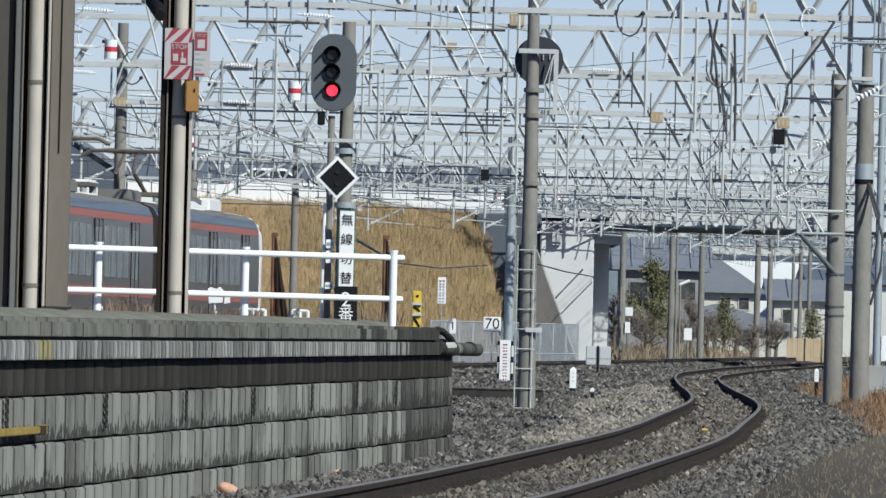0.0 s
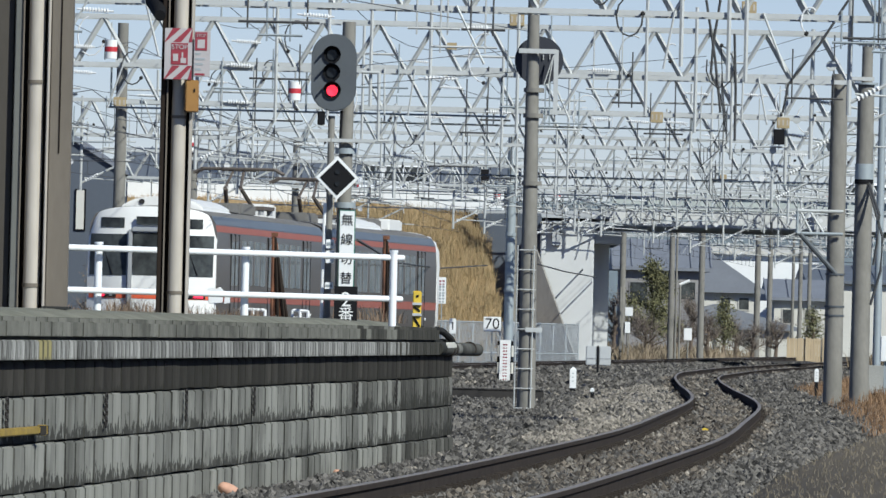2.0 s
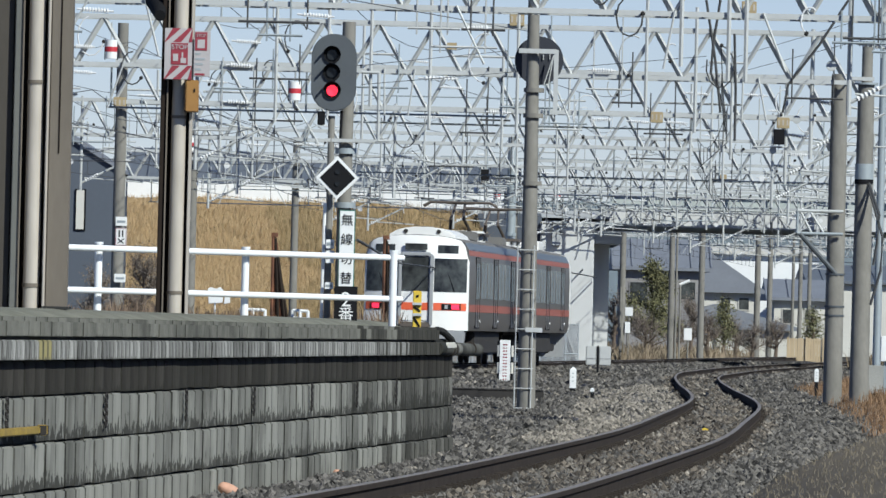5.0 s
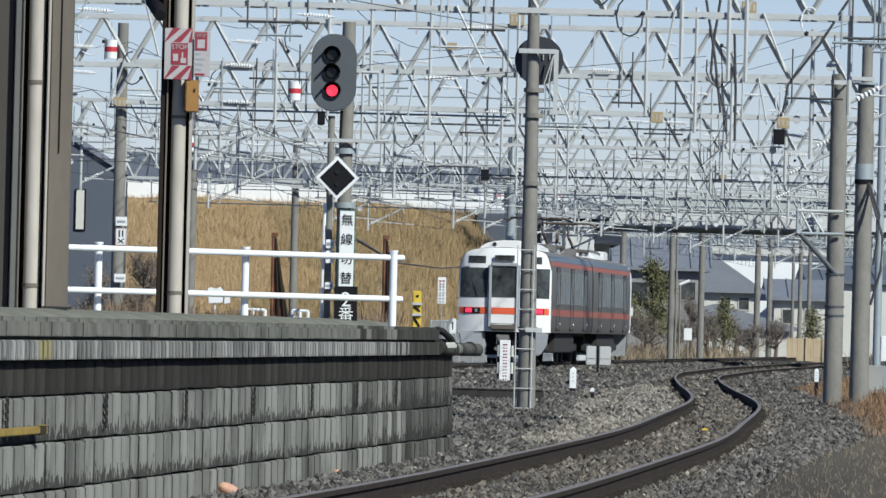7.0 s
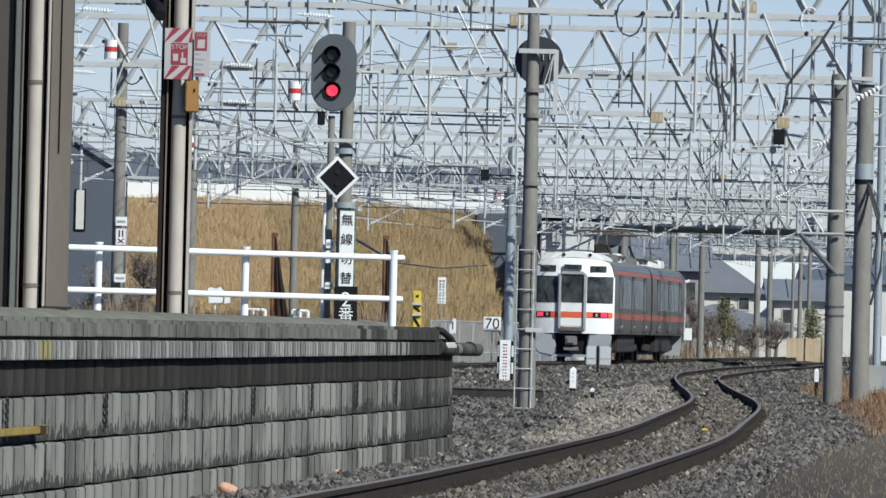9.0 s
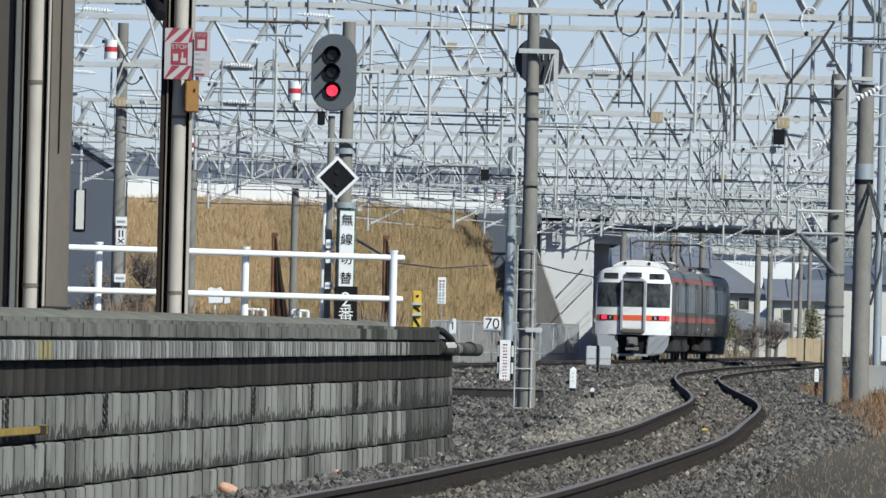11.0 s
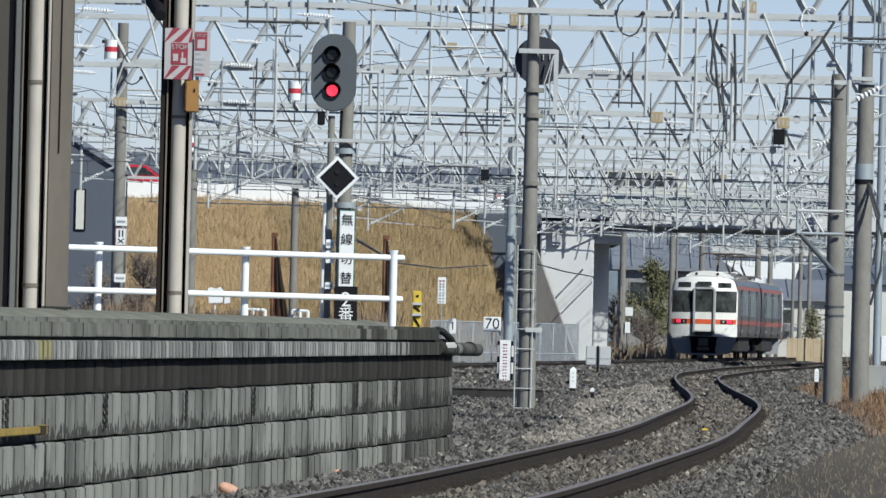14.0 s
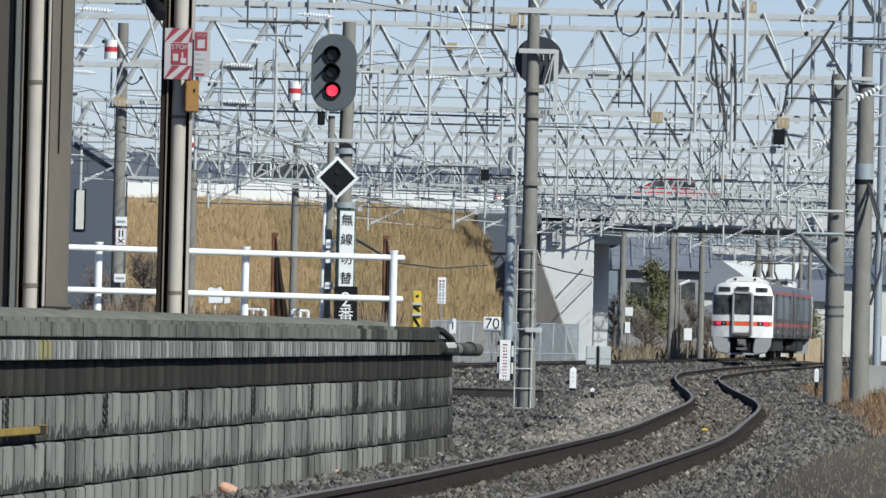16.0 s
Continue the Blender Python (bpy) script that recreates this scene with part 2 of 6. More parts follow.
def pipe_path(bm, pts, r, n=5, closed=False):
    """One continuous bent pipe through the points."""
    pts = [Vector(p) for p in pts]
    rings = []
    m = len(pts)
    for i, p in enumerate(pts):
        a = pts[(i - 1) % m] if closed else pts[max(0, i - 1)]
        b = pts[(i + 1) % m] if closed else pts[min(m - 1, i + 1)]
        z = (b - a).normalized()
        x = z.cross(Vector((0.31, 0.2, 0.93)) if abs(z.z) < 0.9 else Vector((0.3, 0.95, 0))).normalized()
        y = z.cross(x)
        rings.append([bm.verts.new(p + x * r * math.cos(2 * math.pi * k / n) + y * r * math.sin(2 * math.pi * k / n)) for k in range(n)])
    for a, b in (zip(rings, rings[1:] + rings[:1]) if closed else zip(rings, rings[1:])):
        for k in range(n):
            bm.faces.new((a[k], a[(k + 1) % n], b[(k + 1) % n], b[k]))
    if not closed:
        bm.faces.new(rings[0][::-1])
        bm.faces.new(rings[-1])


def beam(bm, p, q, w, h=None):
    """A square bar between two points."""
    tube(bm, p, q, w * 0.7, 4)


def prism(bm, pts, axis, a, b):
    """A polygon in the plane across axis, pushed from a to b along it."""
    def at(c, s):
        return {"x": (s, c[0], c[1]), "y": (c[0], s, c[1]), "z": (c[0], c[1], s)}[axis]
    va = [bm.verts.new(at(c, a)) for c in pts]
    vb = [bm.verts.new(at(c, b)) for c in pts]
    n = len(pts)
    for i in range(n):
        bm.faces.new((va[i], va[(i + 1) % n], vb[(i + 1) % n], vb[i]))
    bm.faces.new(va[::-1])
    bm.faces.new(vb)


def part(name, bm, material, parent=None, label="", bevel=0.0, smooth=False):
    if bevel:
        bmesh.ops.bevel(bm, geom=bm.edges[:], offset=bevel, segments=2, affect="EDGES", clamp_overlap=True)
    bmesh.ops.recalc_face_normals(bm, faces=bm.faces[:])
    me = bpy.data.meshes.new(name)
    bm.to_mesh(me)
    bm.free()
    me.materials.append(M[material] if isinstance(material, str) else material)
    if smooth:
        for p in me.polygons:
            p.use_smooth = True
        me.set_sharp_from_angle(angle=radians(40))
    ob = new(name, me)
    if parent:
        ob.parent = parent
    if label:
        ob["label"] = label
    return ob


def thing(name, label, category, group="", kind="", at=(0, 0, 0)):
    ob = new(name)
    ob.empty_display_size = 0.3
    ob.location = at
    return tagged(ob, label, category, group, kind)


def bar(name, x0, x1, y0, y1, z0, z1, material, parent=None, label="", bevel=0.0):
    bm = bmesh.new()
    box(bm, x0, x1, y0, y1, z0, z1)
    return part(name, bm, material, parent, label, bevel)


def rod(name, p, q, r, material, parent=None, label="", n=10, r2=None):
    bm = bmesh.new()
    tube(bm, p, q, r, n, r2)
    return part(name, bm, material, parent, label, smooth=True)


def spline(x, table):
    """A smooth curve through (x, y) pairs."""
    t = sorted(table)
    i = max(0, min(len(t) - 2, sum(1 for a in t if a[0] <= x) - 1))
    (x0, y0), (x1, y1) = t[i], t[i + 1]

    def slope(k):
        if k == 0:
            return (t[1][1] - t[0][1]) / (t[1][0] - t[0][0])
        if k == len(t) - 1:
            return (t[k][1] - t[k - 1][1]) / (t[k][0] - t[k - 1][0])
        return (t[k + 1][1] - t[k - 1][1]) / (t[k + 1][0] - t[k - 1][0])
    h = x1 - x0
    s = (x - x0) / h
    if s < 0:
        return y0 + slope(0) * (x - x0)
    if s > 1:
        return y1 + slope(len(t) - 1) * (x - x1)
    a, b = slope(i) * h, slope(i + 1) * h
    return (2 * s**3 - 3 * s**2 + 1) * y0 + (s**3 - 2 * s**2 + s) * a + (-2 * s**3 + 3 * s**2) * y1 + (s**3 - s**2) * b


# ---------- ground and tracks ----------
NEAR_TRACK = [(20, -2.9), (40, -1.65), (58, -0.33), (68.4, 0.43), (87.6, 1.65), (103, 2.55), (119.6, 3.31), (157.7, 4.84), (204, 5.81), (236, 6.53), (266, 7.45), (292, 8.8), (326, 10.8), (391, 15.5), (450, 20.0), (700, 40.0)]
TRAIN_TRACK = [(130, -11.2), (171, -8.85), (185, -7.85), (195, -7.0), (211, -5.62), (224, -4.11), (235, -2.71), (245, -1.42), (256, -0.31), (267, 0.55), (275, 1.22), (291, 2.51), (315, 4.4), (355, 7.79), (379, 9.79), (403, 11.77), (427, 13.77), (480, 18.2), (700, 37.0)]


def near_x(y):
    return spline(y, NEAR_TRACK)


def train_x(y):
    return spline(y, TRAIN_TRACK)


TRACK_Z = 0.12


def height(x, y):
    low = -0.55 + 0.35 * min(1, max(0, (y - 130) / 70))
    h = low
    a = abs(x - near_x(y))
    h = max(h, -0.165 - 0.062 * max(-1.5, min(1.5, x - near_x(y))) - max(0, a - 1.5) * 0.42)
    if y > 120:
        b = abs(x - train_x(y))
        h = max(h, TRACK_Z - 0.17 - max(0, b - 1.7) * 0.4)
    r = x - near_x(y) - 2.3 - max(0, y - 140) * 0.006
    if y > 60 and r > 0:
        h += min(0.6, 0.22 * r) * min(1, (y - 60) / 40)
    return h + 0.03 * noise.noise((x * 1.3, y * 0.6, 0)) + 0.015 * noise.noise((x * 6, y * 2, 3))


def ground():
    xs = [-3000, -600, -150, -60, -30] + [-20 + 0.3 * i for i in range(160)] + [29, 34, 45, 80, 200, 700, 3000]
    ys = [-300, -60, 0, 20, 30] + [36 + 1.0 * i for i in range(430)] + [475, 490, 520, 600, 800, 1500, 4500]
    verts = [(x, y, height(x, y)) for y in ys for x in xs]
    n = len(xs)
    faces = [(j * n + i, j * n + i + 1, (j + 1) * n + i + 1, (j + 1) * n + i) for j in range(len(ys) - 1) for i in range(n - 1)]
    me = bpy.data.meshes.new("ground")
    me.from_pydata(verts, [], faces)
    me.materials.append(M["ballast"])
    for p in me.polygons:
        p.use_smooth = True
    tagged(new("ground", me), "grey-brown railway ballast and bare earth", "ground", kind="structure")


RAIL = [(-0.062, -0.15), (0.062, -0.15), (0.062, -0.135), (0.012, -0.12), (0.012, -0.045), (0.033, -0.035), (0.033, 0.0), (-0.033, 0.0), (-0.033, -0.035), (-0.012, -0.045), (-0.012, -0.12), (-0.062, -0.135)]


def sweep(fx, z, off, prof, y0, y1, step):
    bm = bmesh.new()
    rings = []
    k = int((y1 - y0) / step)
    for i in range(k + 1):
        y = y0 + (y1 - y0) * i / k
        rings.append([bm.verts.new((fx(y) + off + a, y, z + b)) for a, b in prof])
    n = len(prof)
    for p, q in zip(rings, rings[1:]):
        for i in range(n):
            bm.faces.new((p[i], p[(i + 1) % n], q[(i + 1) % n], q[i]))
    bm.faces.new(rings[0][::-1])
    bm.faces.new(rings[-1])
    return bm


def track(name, fx, z, y0, y1, label, cant=0.0):
    tr = thing(name, label, "railway track", kind="structure")
    for off in (-0.5665, 0.5665):
        zr = z - cant * off
        rail = part("rail", sweep(fx, zr, off, RAIL, y0, y1, 1.5), "rail", tr, "rust-brown steel rail")
        part("rail_head", sweep(fx, zr, off, [(-0.03, -0.006), (0.03, -0.006), (0.028, 0.004), (-0.028, 0.004)], y0, y1, 1.5), "railhead", rail, "polished running surface")
    bm = bmesh.new()
    for sx in (-1.0, 1.0):
        box(bm, *sorted((sx * 0.3, sx * 1.0)), -0.11, 0.11, -0.32, -0.175)
    box(bm, -0.3, 0.3, -0.09, 0.09, -0.32, -0.20)
    for sx in (-0.65, -0.485, 0.485, 0.65):
        box(bm, sx - 0.04, sx + 0.04, -0.06, 0.06, -0.19, -0.112)
    first = part("sleeper", bm, "sleeper", tr)
    first.location = (fx(y0), y0, z)
    first.rotation_euler = (0, cant, 0)
    n = min(298, int((y1 - y0) / 0.62))
    for i in range(1, n):
        o = first.copy()
        scene.collection.objects.link(o)
        y = y0 + 0.62 * i
        o.location = (fx(y), y, z)
        o.rotation_euler = (0, cant, -math.atan((fx(y + 1) - fx(y - 1)) / 2))


def stones(name, label, spec, seed, material):
    """Loose stones, each an uneven double pyramid; spec yields (x, y, z, size)."""
    rng = np.random.default_rng(seed)
    base = np.array([(1, 0, 0), (0, 1, 0), (-1, 0, 0), (0, -1, 0), (0, 0, 1), (0, 0, -1)], float)
    tri = np.array([(0, 1, 4), (1, 2, 4), (2, 3, 4), (3, 0, 4), (1, 0, 5), (2, 1, 5), (3, 2, 5), (0, 3, 5)])
    pts = np.array(spec)
    n = len(pts)
    V = base[None] * (0.65 + 0.6 * rng.random((n, 6, 1))) + rng.normal(0, 0.22, (n, 6, 3))
    a = rng.random(n) * 6.28
    c, s = np.cos(a), np.sin(a)
    x, y = V[..., 0] * c[:, None] - V[..., 1] * s[:, None], V[..., 0] * s[:, None] + V[..., 1] * c[:, None]
    V = np.stack([x, y, V[..., 2] * 0.75], -1) * pts[:, None, 3:4] + pts[:, None, :3]
    me = bpy.data.meshes.new(name)
    me.from_pydata(V.reshape(-1, 3).tolist(), [], (tri[None] + 6 * np.arange(n)[:, None, None]).reshape(-1, 3).tolist())
    me.materials.append(material)
    tagged(new(name, me), label, "stones", kind="stuff")


def island_mat(name, dark, light, rough=0.95):
    m = mat(name, light, rough, 0, dark, 5, 40, 0.3)
    nt = m.node_tree
    g = nt.nodes.new("ShaderNodeNewGeometry")
    r = nt.nodes.new("ShaderNodeValToRGB")
    r.color_ramp.elements[0].color = (*dark, 1)
    r.color_ramp.elements[1].color = (*light, 1)
    r.color_ramp.elements[0].position = 0.15
    nt.nodes["Principled BSDF"].inputs["Specular IOR Level"].default_value = 0.1
    nt.links.new(g.outputs["Random Per Island"], r.inputs[0])
    nt.links.new(r.outputs[0], nt.nodes["Principled BSDF"].inputs["Base Color"])
    return m


ground()
track("track_near", near_x, 0.0, 40, 470, "curving railway track with rusty rails on concrete sleepers", 0.062)
track("track_far", train_x, TRACK_Z, 165, 520, "main line track on dark ballast")


def ballast_stones():
    rng = np.random.default_rng(5)
    grey, pale, brown = [], [], []
    for y0, y1, w0, w1, n, s in ((50, 62, -4.2, 3.0, 26000, 0.034), (62, 84, -3.8, 3.2, 32000, 0.036), (84, 125, -4.6, 3.6, 36000, 0.042), (125, 210, -6, 4.5, 34000, 0.055), (210, 420, -14, 6, 42000, 0.085)):
        for _ in range(n):
            y = y0 + (y1 - y0) * rng.random()
            dx = w0 + (w1 - w0) * rng.random()
            x = near_x(y) + dx
            d = abs(abs(dx) - 0.5665)
            if d < 0.05:
                continue
            k = 0.75 if d < 0.12 else 1.0
            v = 0.7 * noise.noise((x * 0.5, y * 0.12, 4)) + 0.5 * rng.normal()
            shoulder = -2.7 < dx < -0.8 and 98 < y < 210
            heap = grey
            if shoulder and v > -0.55 or not shoulder and v > 0.85:
                heap = pale
            elif abs(dx) < 0.9 and v > -0.2:
                heap = brown
            heap.append((x, y, height(x, y) + 0.005 * rng.random(), k * s * (0.55 + 1.0 * rng.random())))
    stones("ballast_stones", "loose angular dark grey ballast stones", grey, 7, island_mat("ballast_stone", (0.046, 0.043, 0.039), (0.180, 0.167, 0.150)))
    stones("pale_ballast", "pale beige ballast stones heaped beside the rail", pale, 8, island_mat("pale_stone", (0.125, 0.113, 0.095), (0.335, 0.30, 0.25)))
    stones("brown_ballast", "rust-stained brown ballast stones between the rails", brown, 9, island_mat("brown_stone", (0.052, 0.045, 0.038), (0.190, 0.164, 0.134)))


ballast_stones()

# ---------- platform ----------
PX, PY = 0.161, 118.0
PLAT_TURN = -math.degrees(math.atan((0.161 - -3.313) / (118 - 70.3)))
PLAT = pose(PX, PY, 0, 0, 0, PLAT_TURN)


def shared(name, me, parent, loc, material=None):
    o = new(name, me)
    o.parent = parent
    o.location = loc
    return o


def block_mesh(name, w, l, h, material, chip=0.012):
    bm = bmesh.new()
    box(bm, -w, 0, -l / 2, l / 2, 0, h)
    bmesh.ops.bevel(bm, geom=[e for e in bm.edges if all(v.co.x > -0.01 and v.co.z > h - 0.01 for v in e.verts)], offset=chip, segments=2, affect="EDGES")
    me = bpy.data.meshes.new(name)
    bm.to_mesh(me)
    bm.free()
    me.materials.append(M[material])
    return me


def platform():
    top = thing("platform", "weathered concrete station platform with a block-built edge", "platform", kind="structure")
    top.matrix_basis = PLAT
    L = 60.0
    bar("platform_core", -6.0, -0.05, -L, -0.02, -0.7, 0.98, "joint", top, "dark recessed joints behind the blocks")
    bm = bmesh.new()
    prism(bm, [(-6.0, 0.98), (-0.42, 0.98), (-0.42, 1.105), (-0.62, 1.165), (-0.95, 1.195), (-6.0, 1.21)], "y", -L, -2.6)
    part("platform_surface", bm, "plat_surface", top, "worn mossy platform surface, falling to its edge")
    return top


PLATFORM = platform()



def platform_blocks():
    """Edge courses: blocks half a metre long in four rows, a ledge and a coping."""
    L, step = 49.0, 0.7
    wall = part_holder("platform_wall", "wall of grey concrete blocks with dark stained joints")
    # the top course is coloured darker to paint the ledge's shade
    rows = [(0.51, 0.775, "strip_shaded", -0.005), (0.145, 0.490, "strip", 0.0), (-0.235, 0.125, "strip", 0.01), (-0.62, -0.255, "strip", 0.02)]
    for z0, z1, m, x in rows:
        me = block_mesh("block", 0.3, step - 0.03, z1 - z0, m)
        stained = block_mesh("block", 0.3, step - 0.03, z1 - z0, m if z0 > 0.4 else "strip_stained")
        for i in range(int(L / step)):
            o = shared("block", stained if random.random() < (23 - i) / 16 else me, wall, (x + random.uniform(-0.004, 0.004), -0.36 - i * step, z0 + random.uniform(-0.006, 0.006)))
    edge = part_holder("platform_edge", "pale streaked ledge of short concrete slabs")
    me = block_mesh("slab", 0.4, 0.29, 0.152, "plat_face", 0.008)
    yellow = block_mesh("slab", 0.4, 0.29, 0.152, "paleyellow", 0.008)
    dark_slab = block_mesh("slab", 0.4, 0.29, 0.152, "plat_stained", 0.008)
    dark_coping = block_mesh("coping_stone", 0.45, 0.742, 0.15, "plat_stained", 0.035)
    for i in range(int(L / 0.3)):
        y = -0.16 - i * 0.3
        shared("slab", yellow if -46.0 < y < -45.0 else dark_slab if random.random() < (40 - i) / 26 else me, edge, (0.065 + random.uniform(-0.003, 0.003), y, 0.785))
    cop = part_holder("platform_coping", "mossy grey concrete coping stones along the platform edge")
    me = block_mesh("coping_stone", 0.45, 0.742, 0.15, "plat_top", 0.035)
    for i in range(int(L / 0.75) - 4):
        shared("coping_stone", dark_coping if random.random() < (17 - i) / 11 else me, cop, (0.01 + random.uniform(-0.006, 0.006), -2.97 - i * 0.75, 0.968 + random.uniform(-0.002, 0.002)))
    bar("ledge_gap", -0.4, -0.035, -L, -0.1, 0.94, 0.967, "joint", cop)
    # pipe that sticks out past the platform's end
    pipe = thing("concrete_pipe", "dark concrete pipe tied with rope beyond the platform edge", "pipe")
    pipe.matrix_basis = PLAT
    rod("pipe_body", (0.02, -3.2, 0.86), (0.02, 4.1, 0.84), 0.085, "strip", pipe, n=14)
    bm = bmesh.new()
    pipe_path(bm, [(-0.02, -2.6, 1.09), (-0.02, -1.6, 1.07), (0.03, -0.9, 0.98), (0.05, -0.5, 0.88)], 0.045, 8)
    part("bent_hose", bm, "joint", pipe, "dark hose bent over the edge", smooth=True)
    bm = bmesh.new()
    box(bm, 0.06, 0.11, -2.4, -0.9, 0.85, 0.94)
    part("torn_cloth", bm, "plaster", pipe, "pale torn cloth wrapping", bevel=0.02)
    for y in (-1.2, -0.7, 2.6):
        rod("rope_band", (0.02, y, 0.855), (0.02, y + 0.09, 0.855), 0.095, "sleeper", pipe, "frayed rope", n=14)


def part_holder(name, label):
    o = thing(name, label, "platform", kind="structure")
    o.matrix_basis = PLAT
    return o


platform_blocks()


def hanging_chain(y):
    c = thing("wall_chain", "short dark iron chain hanging on the platform wall", "chain", "chains on the platform wall")
    c.matrix_basis = PLAT @ Matrix.Translation((0.03, y, 0.455))
    for k in range(4):
        bm = bmesh.new()
        pts = [Vector((0, 0.07 * math.cos(a), -0.065 * k + 0.045 * math.sin(a))) for a in [i * math.pi / 5 for i in range(10)]]
        pipe_path(bm, pts, 0.009, 5, True)
        part("link", bm, "under", c)


for yc in (-47.6, -40.66, -34.0, -27.38, -20.9, -15.1, -9.5):
    hanging_chain(yc)


# ---------- railway cars ----------
HALF = 1.42
BODY = [(-1.36, 0.95), (-HALF, 1.15), (-HALF, 2.55), (-1.40, 2.95), (-1.375, 3.14), (-1.27, 3.32), (-1.05, 3.42), (-0.6, 3.49), (0, 3.52)]
BODY = BODY + [(-a, b) for a, b in BODY[-2::-1]]


def side_x(z):
    if z < 2.55:
        return 1.36 + 0.06 * min(1, (z - 0.95) / 0.2)
    return HALF - 0.05 * (z - 2.55) if z < 2.95 else 1.40 - 0.13 * (z - 2.95)


def railcar(cab):
    """Body along y, rail level at z = 0; the end toward -y has the cab when cab is set."""
    car = thing("railcar", ("stainless railcar with white cab end and orange stripes, tail lights lit" if cab == "tail" else "stainless railcar with orange stripes coupled ahead"), "train car", "cars of the train")
    L = 10.2
    y0, y1 = -L, L
    bm = bmesh.new()
    ys0 = y0 + (0.55 if cab == "tail" else 0.0)
    ys1 = y1 - (0.55 if cab == "head" else 0.0)
    prism(bm, BODY, "y", ys0, ys1)
    body = part("body", bm, "steel", car, "ribbed stainless steel body", smooth=True)
    # roof skin, cantrail and stripes a little proud of the body
    roof_prof = [(a * 1.003, b + 0.006) for a, b in BODY if b > 3.3]
    bm = bmesh.new()
    prism(bm, roof_prof, "y", ys0 + 0.01, ys1 - 0.01)
    part("roof", bm, "roof", car, "dull grey roof", smooth=True)
    for s in (-1, 1):
        for nm, z0, z1, mt in (("cantrail", 3.14, 3.33, "cantrail"), ("upper_stripe", 2.98, 3.12, "dullorange"), ("belt_stripe", 1.46, 1.66, "dullorange")):
            bm = bmesh.new()
            if nm == "cantrail":
                prism(bm, [(s * 1.36, z0), (s * 1.383, z0), (s * 1.277, 3.327), (s * 1.25, 3.327)], "y", ys0 + 0.02, ys1 - 0.02)
            else:
                xa, xb = side_x(z0), side_x(z1)
                prism(bm, [(s * (xa - 0.01), z0), (s * (xa + 0.006), z0), (s * (xb + 0.006), z1), (s * (xb - 0.01), z1)], "y", ys0 + 0.02, ys1 - 0.02)
            part(nm, bm, mt, car, "orange stripe" if "stripe" in nm else "blue-grey cantrail")
        # three double doors and the windows between them
        for yd in (-6.6, 0.0, 6.6):
            bm = bmesh.new()
            box(bm, *sorted((s * (HALF - 0.05), s * (HALF + 0.004))), yd - 0.66, yd + 0.66, 1.05, 2.94)
            door = part("door", bm, "steel", car, "sliding double door")
            for k in (-1, 1):
                bm = bmesh.new()
                box(bm, *sorted((s * (HALF - 0.02), s * (HALF + 0.008))), yd + k * 0.33 - 0.22, yd + k * 0.33 + 0.22, 1.82, 2.8)
                part("door_window", bm, "pane", door)
            for k in (-0.69, 0.0, 0.69):
                bm = bmesh.new()
                box(bm, *sorted((s * (HALF - 0.02), s * (HALF + 0.012))), yd + k - 0.035, yd + k + 0.035, 1.03, 2.96)
                part("door_seal", bm, "black", door, "dark door seal")
            bm = bmesh.new()
            tube(bm, (s * (HALF - 0.02), yd + 0.9, 1.22), (s * (HALF + 0.02), yd + 0.9, 1.22), 0.04, 8)
            part("step_lamp", bm, "white", car, "small white marker by the door")
        for yw in (-4.45, -2.15, 2.15, 4.45):
            bm = bmesh.new()
            box(bm, *sorted((s * (HALF - 0.02), s * (HALF + 0.007))), yw - 0.95, yw + 0.95, 1.84, 2.84)
            win = part("window", bm, "pane", car, "side window with pale reflections and seats painted in")
            bm = bmesh.new()
            box(bm, *sorted((s * (HALF - 0.02), s * (HALF + 0.014))), yw - 0.03, yw + 0.03, 1.84, 2.84)
            part("mullion", bm, "steel", win)
    # roof gear
    bm = bmesh.new()
    pr = [(-0.95, 3.36), (-0.93, 3.5), (-0.8, 3.6), (-0.55, 3.7), (-0.2, 3.745), (0.2, 3.745), (0.55, 3.7), (0.8, 3.6), (0.93, 3.5), (0.95, 3.36)]
    ac = -6.0 if cab == "tail" else 0.2
    prism(bm, pr, "y", ac - 2.3, ac + 2.3)
    unit = part("air_conditioner", bm, "trainwhite", car, "rounded off-white roof air conditioner", bevel=0.05, smooth=True)
    for k in (-0.45, 0.45):
        bm = bmesh.new()
        tube(bm, (k, ac - 2.33, 3.62), (k, ac - 2.28, 3.62), 0.06, 10)
        part("vent", bm, "under", unit)
    for yb, w, l, h, mt in ((1.2, 0.7, 1.3, 0.22, "roof"), (7.2, 0.5, 0.7, 0.3, "trainwhite"), (-2.2, 0.8, 1.0, 0.18, "roof")) if cab == "tail" else ((2.8, 0.7, 1.2, 0.22, "roof"), (6.8, 0.7, 1.2, 0.25, "trainwhite"), (-7.5, 0.6, 0.9, 0.2, "roof")):
        bm = bmesh.new()
        box(bm, -w, w, yb - l, yb + l, 3.46, 3.52 + h)
        part("roof_box", bm, mt, car, bevel=0.04)
    for ye, sy in (((y1, 1),) if cab == "tail" else ((y0, -1),)):
        # added dark plate: paints the car end as if shaded in the gap
        bm = bmesh.new()
        prism(bm, [(a * 1.004, b + 0.005) for a, b in BODY], "y", *sorted((ye - sy * 0.12, ye + sy * 0.012)))
        part("end_shade", bm, "under", car, "dark plate painting the shade between the cars")
        bm = bmesh.new()
        box(bm, -0.62, 0.62, *sorted((ye + sy * 0.01, ye + sy * 0.27)), 1.0, 3.1)
        part("gangway_bellows", bm, "black", car, "black gangway bellows", bevel=0.03)
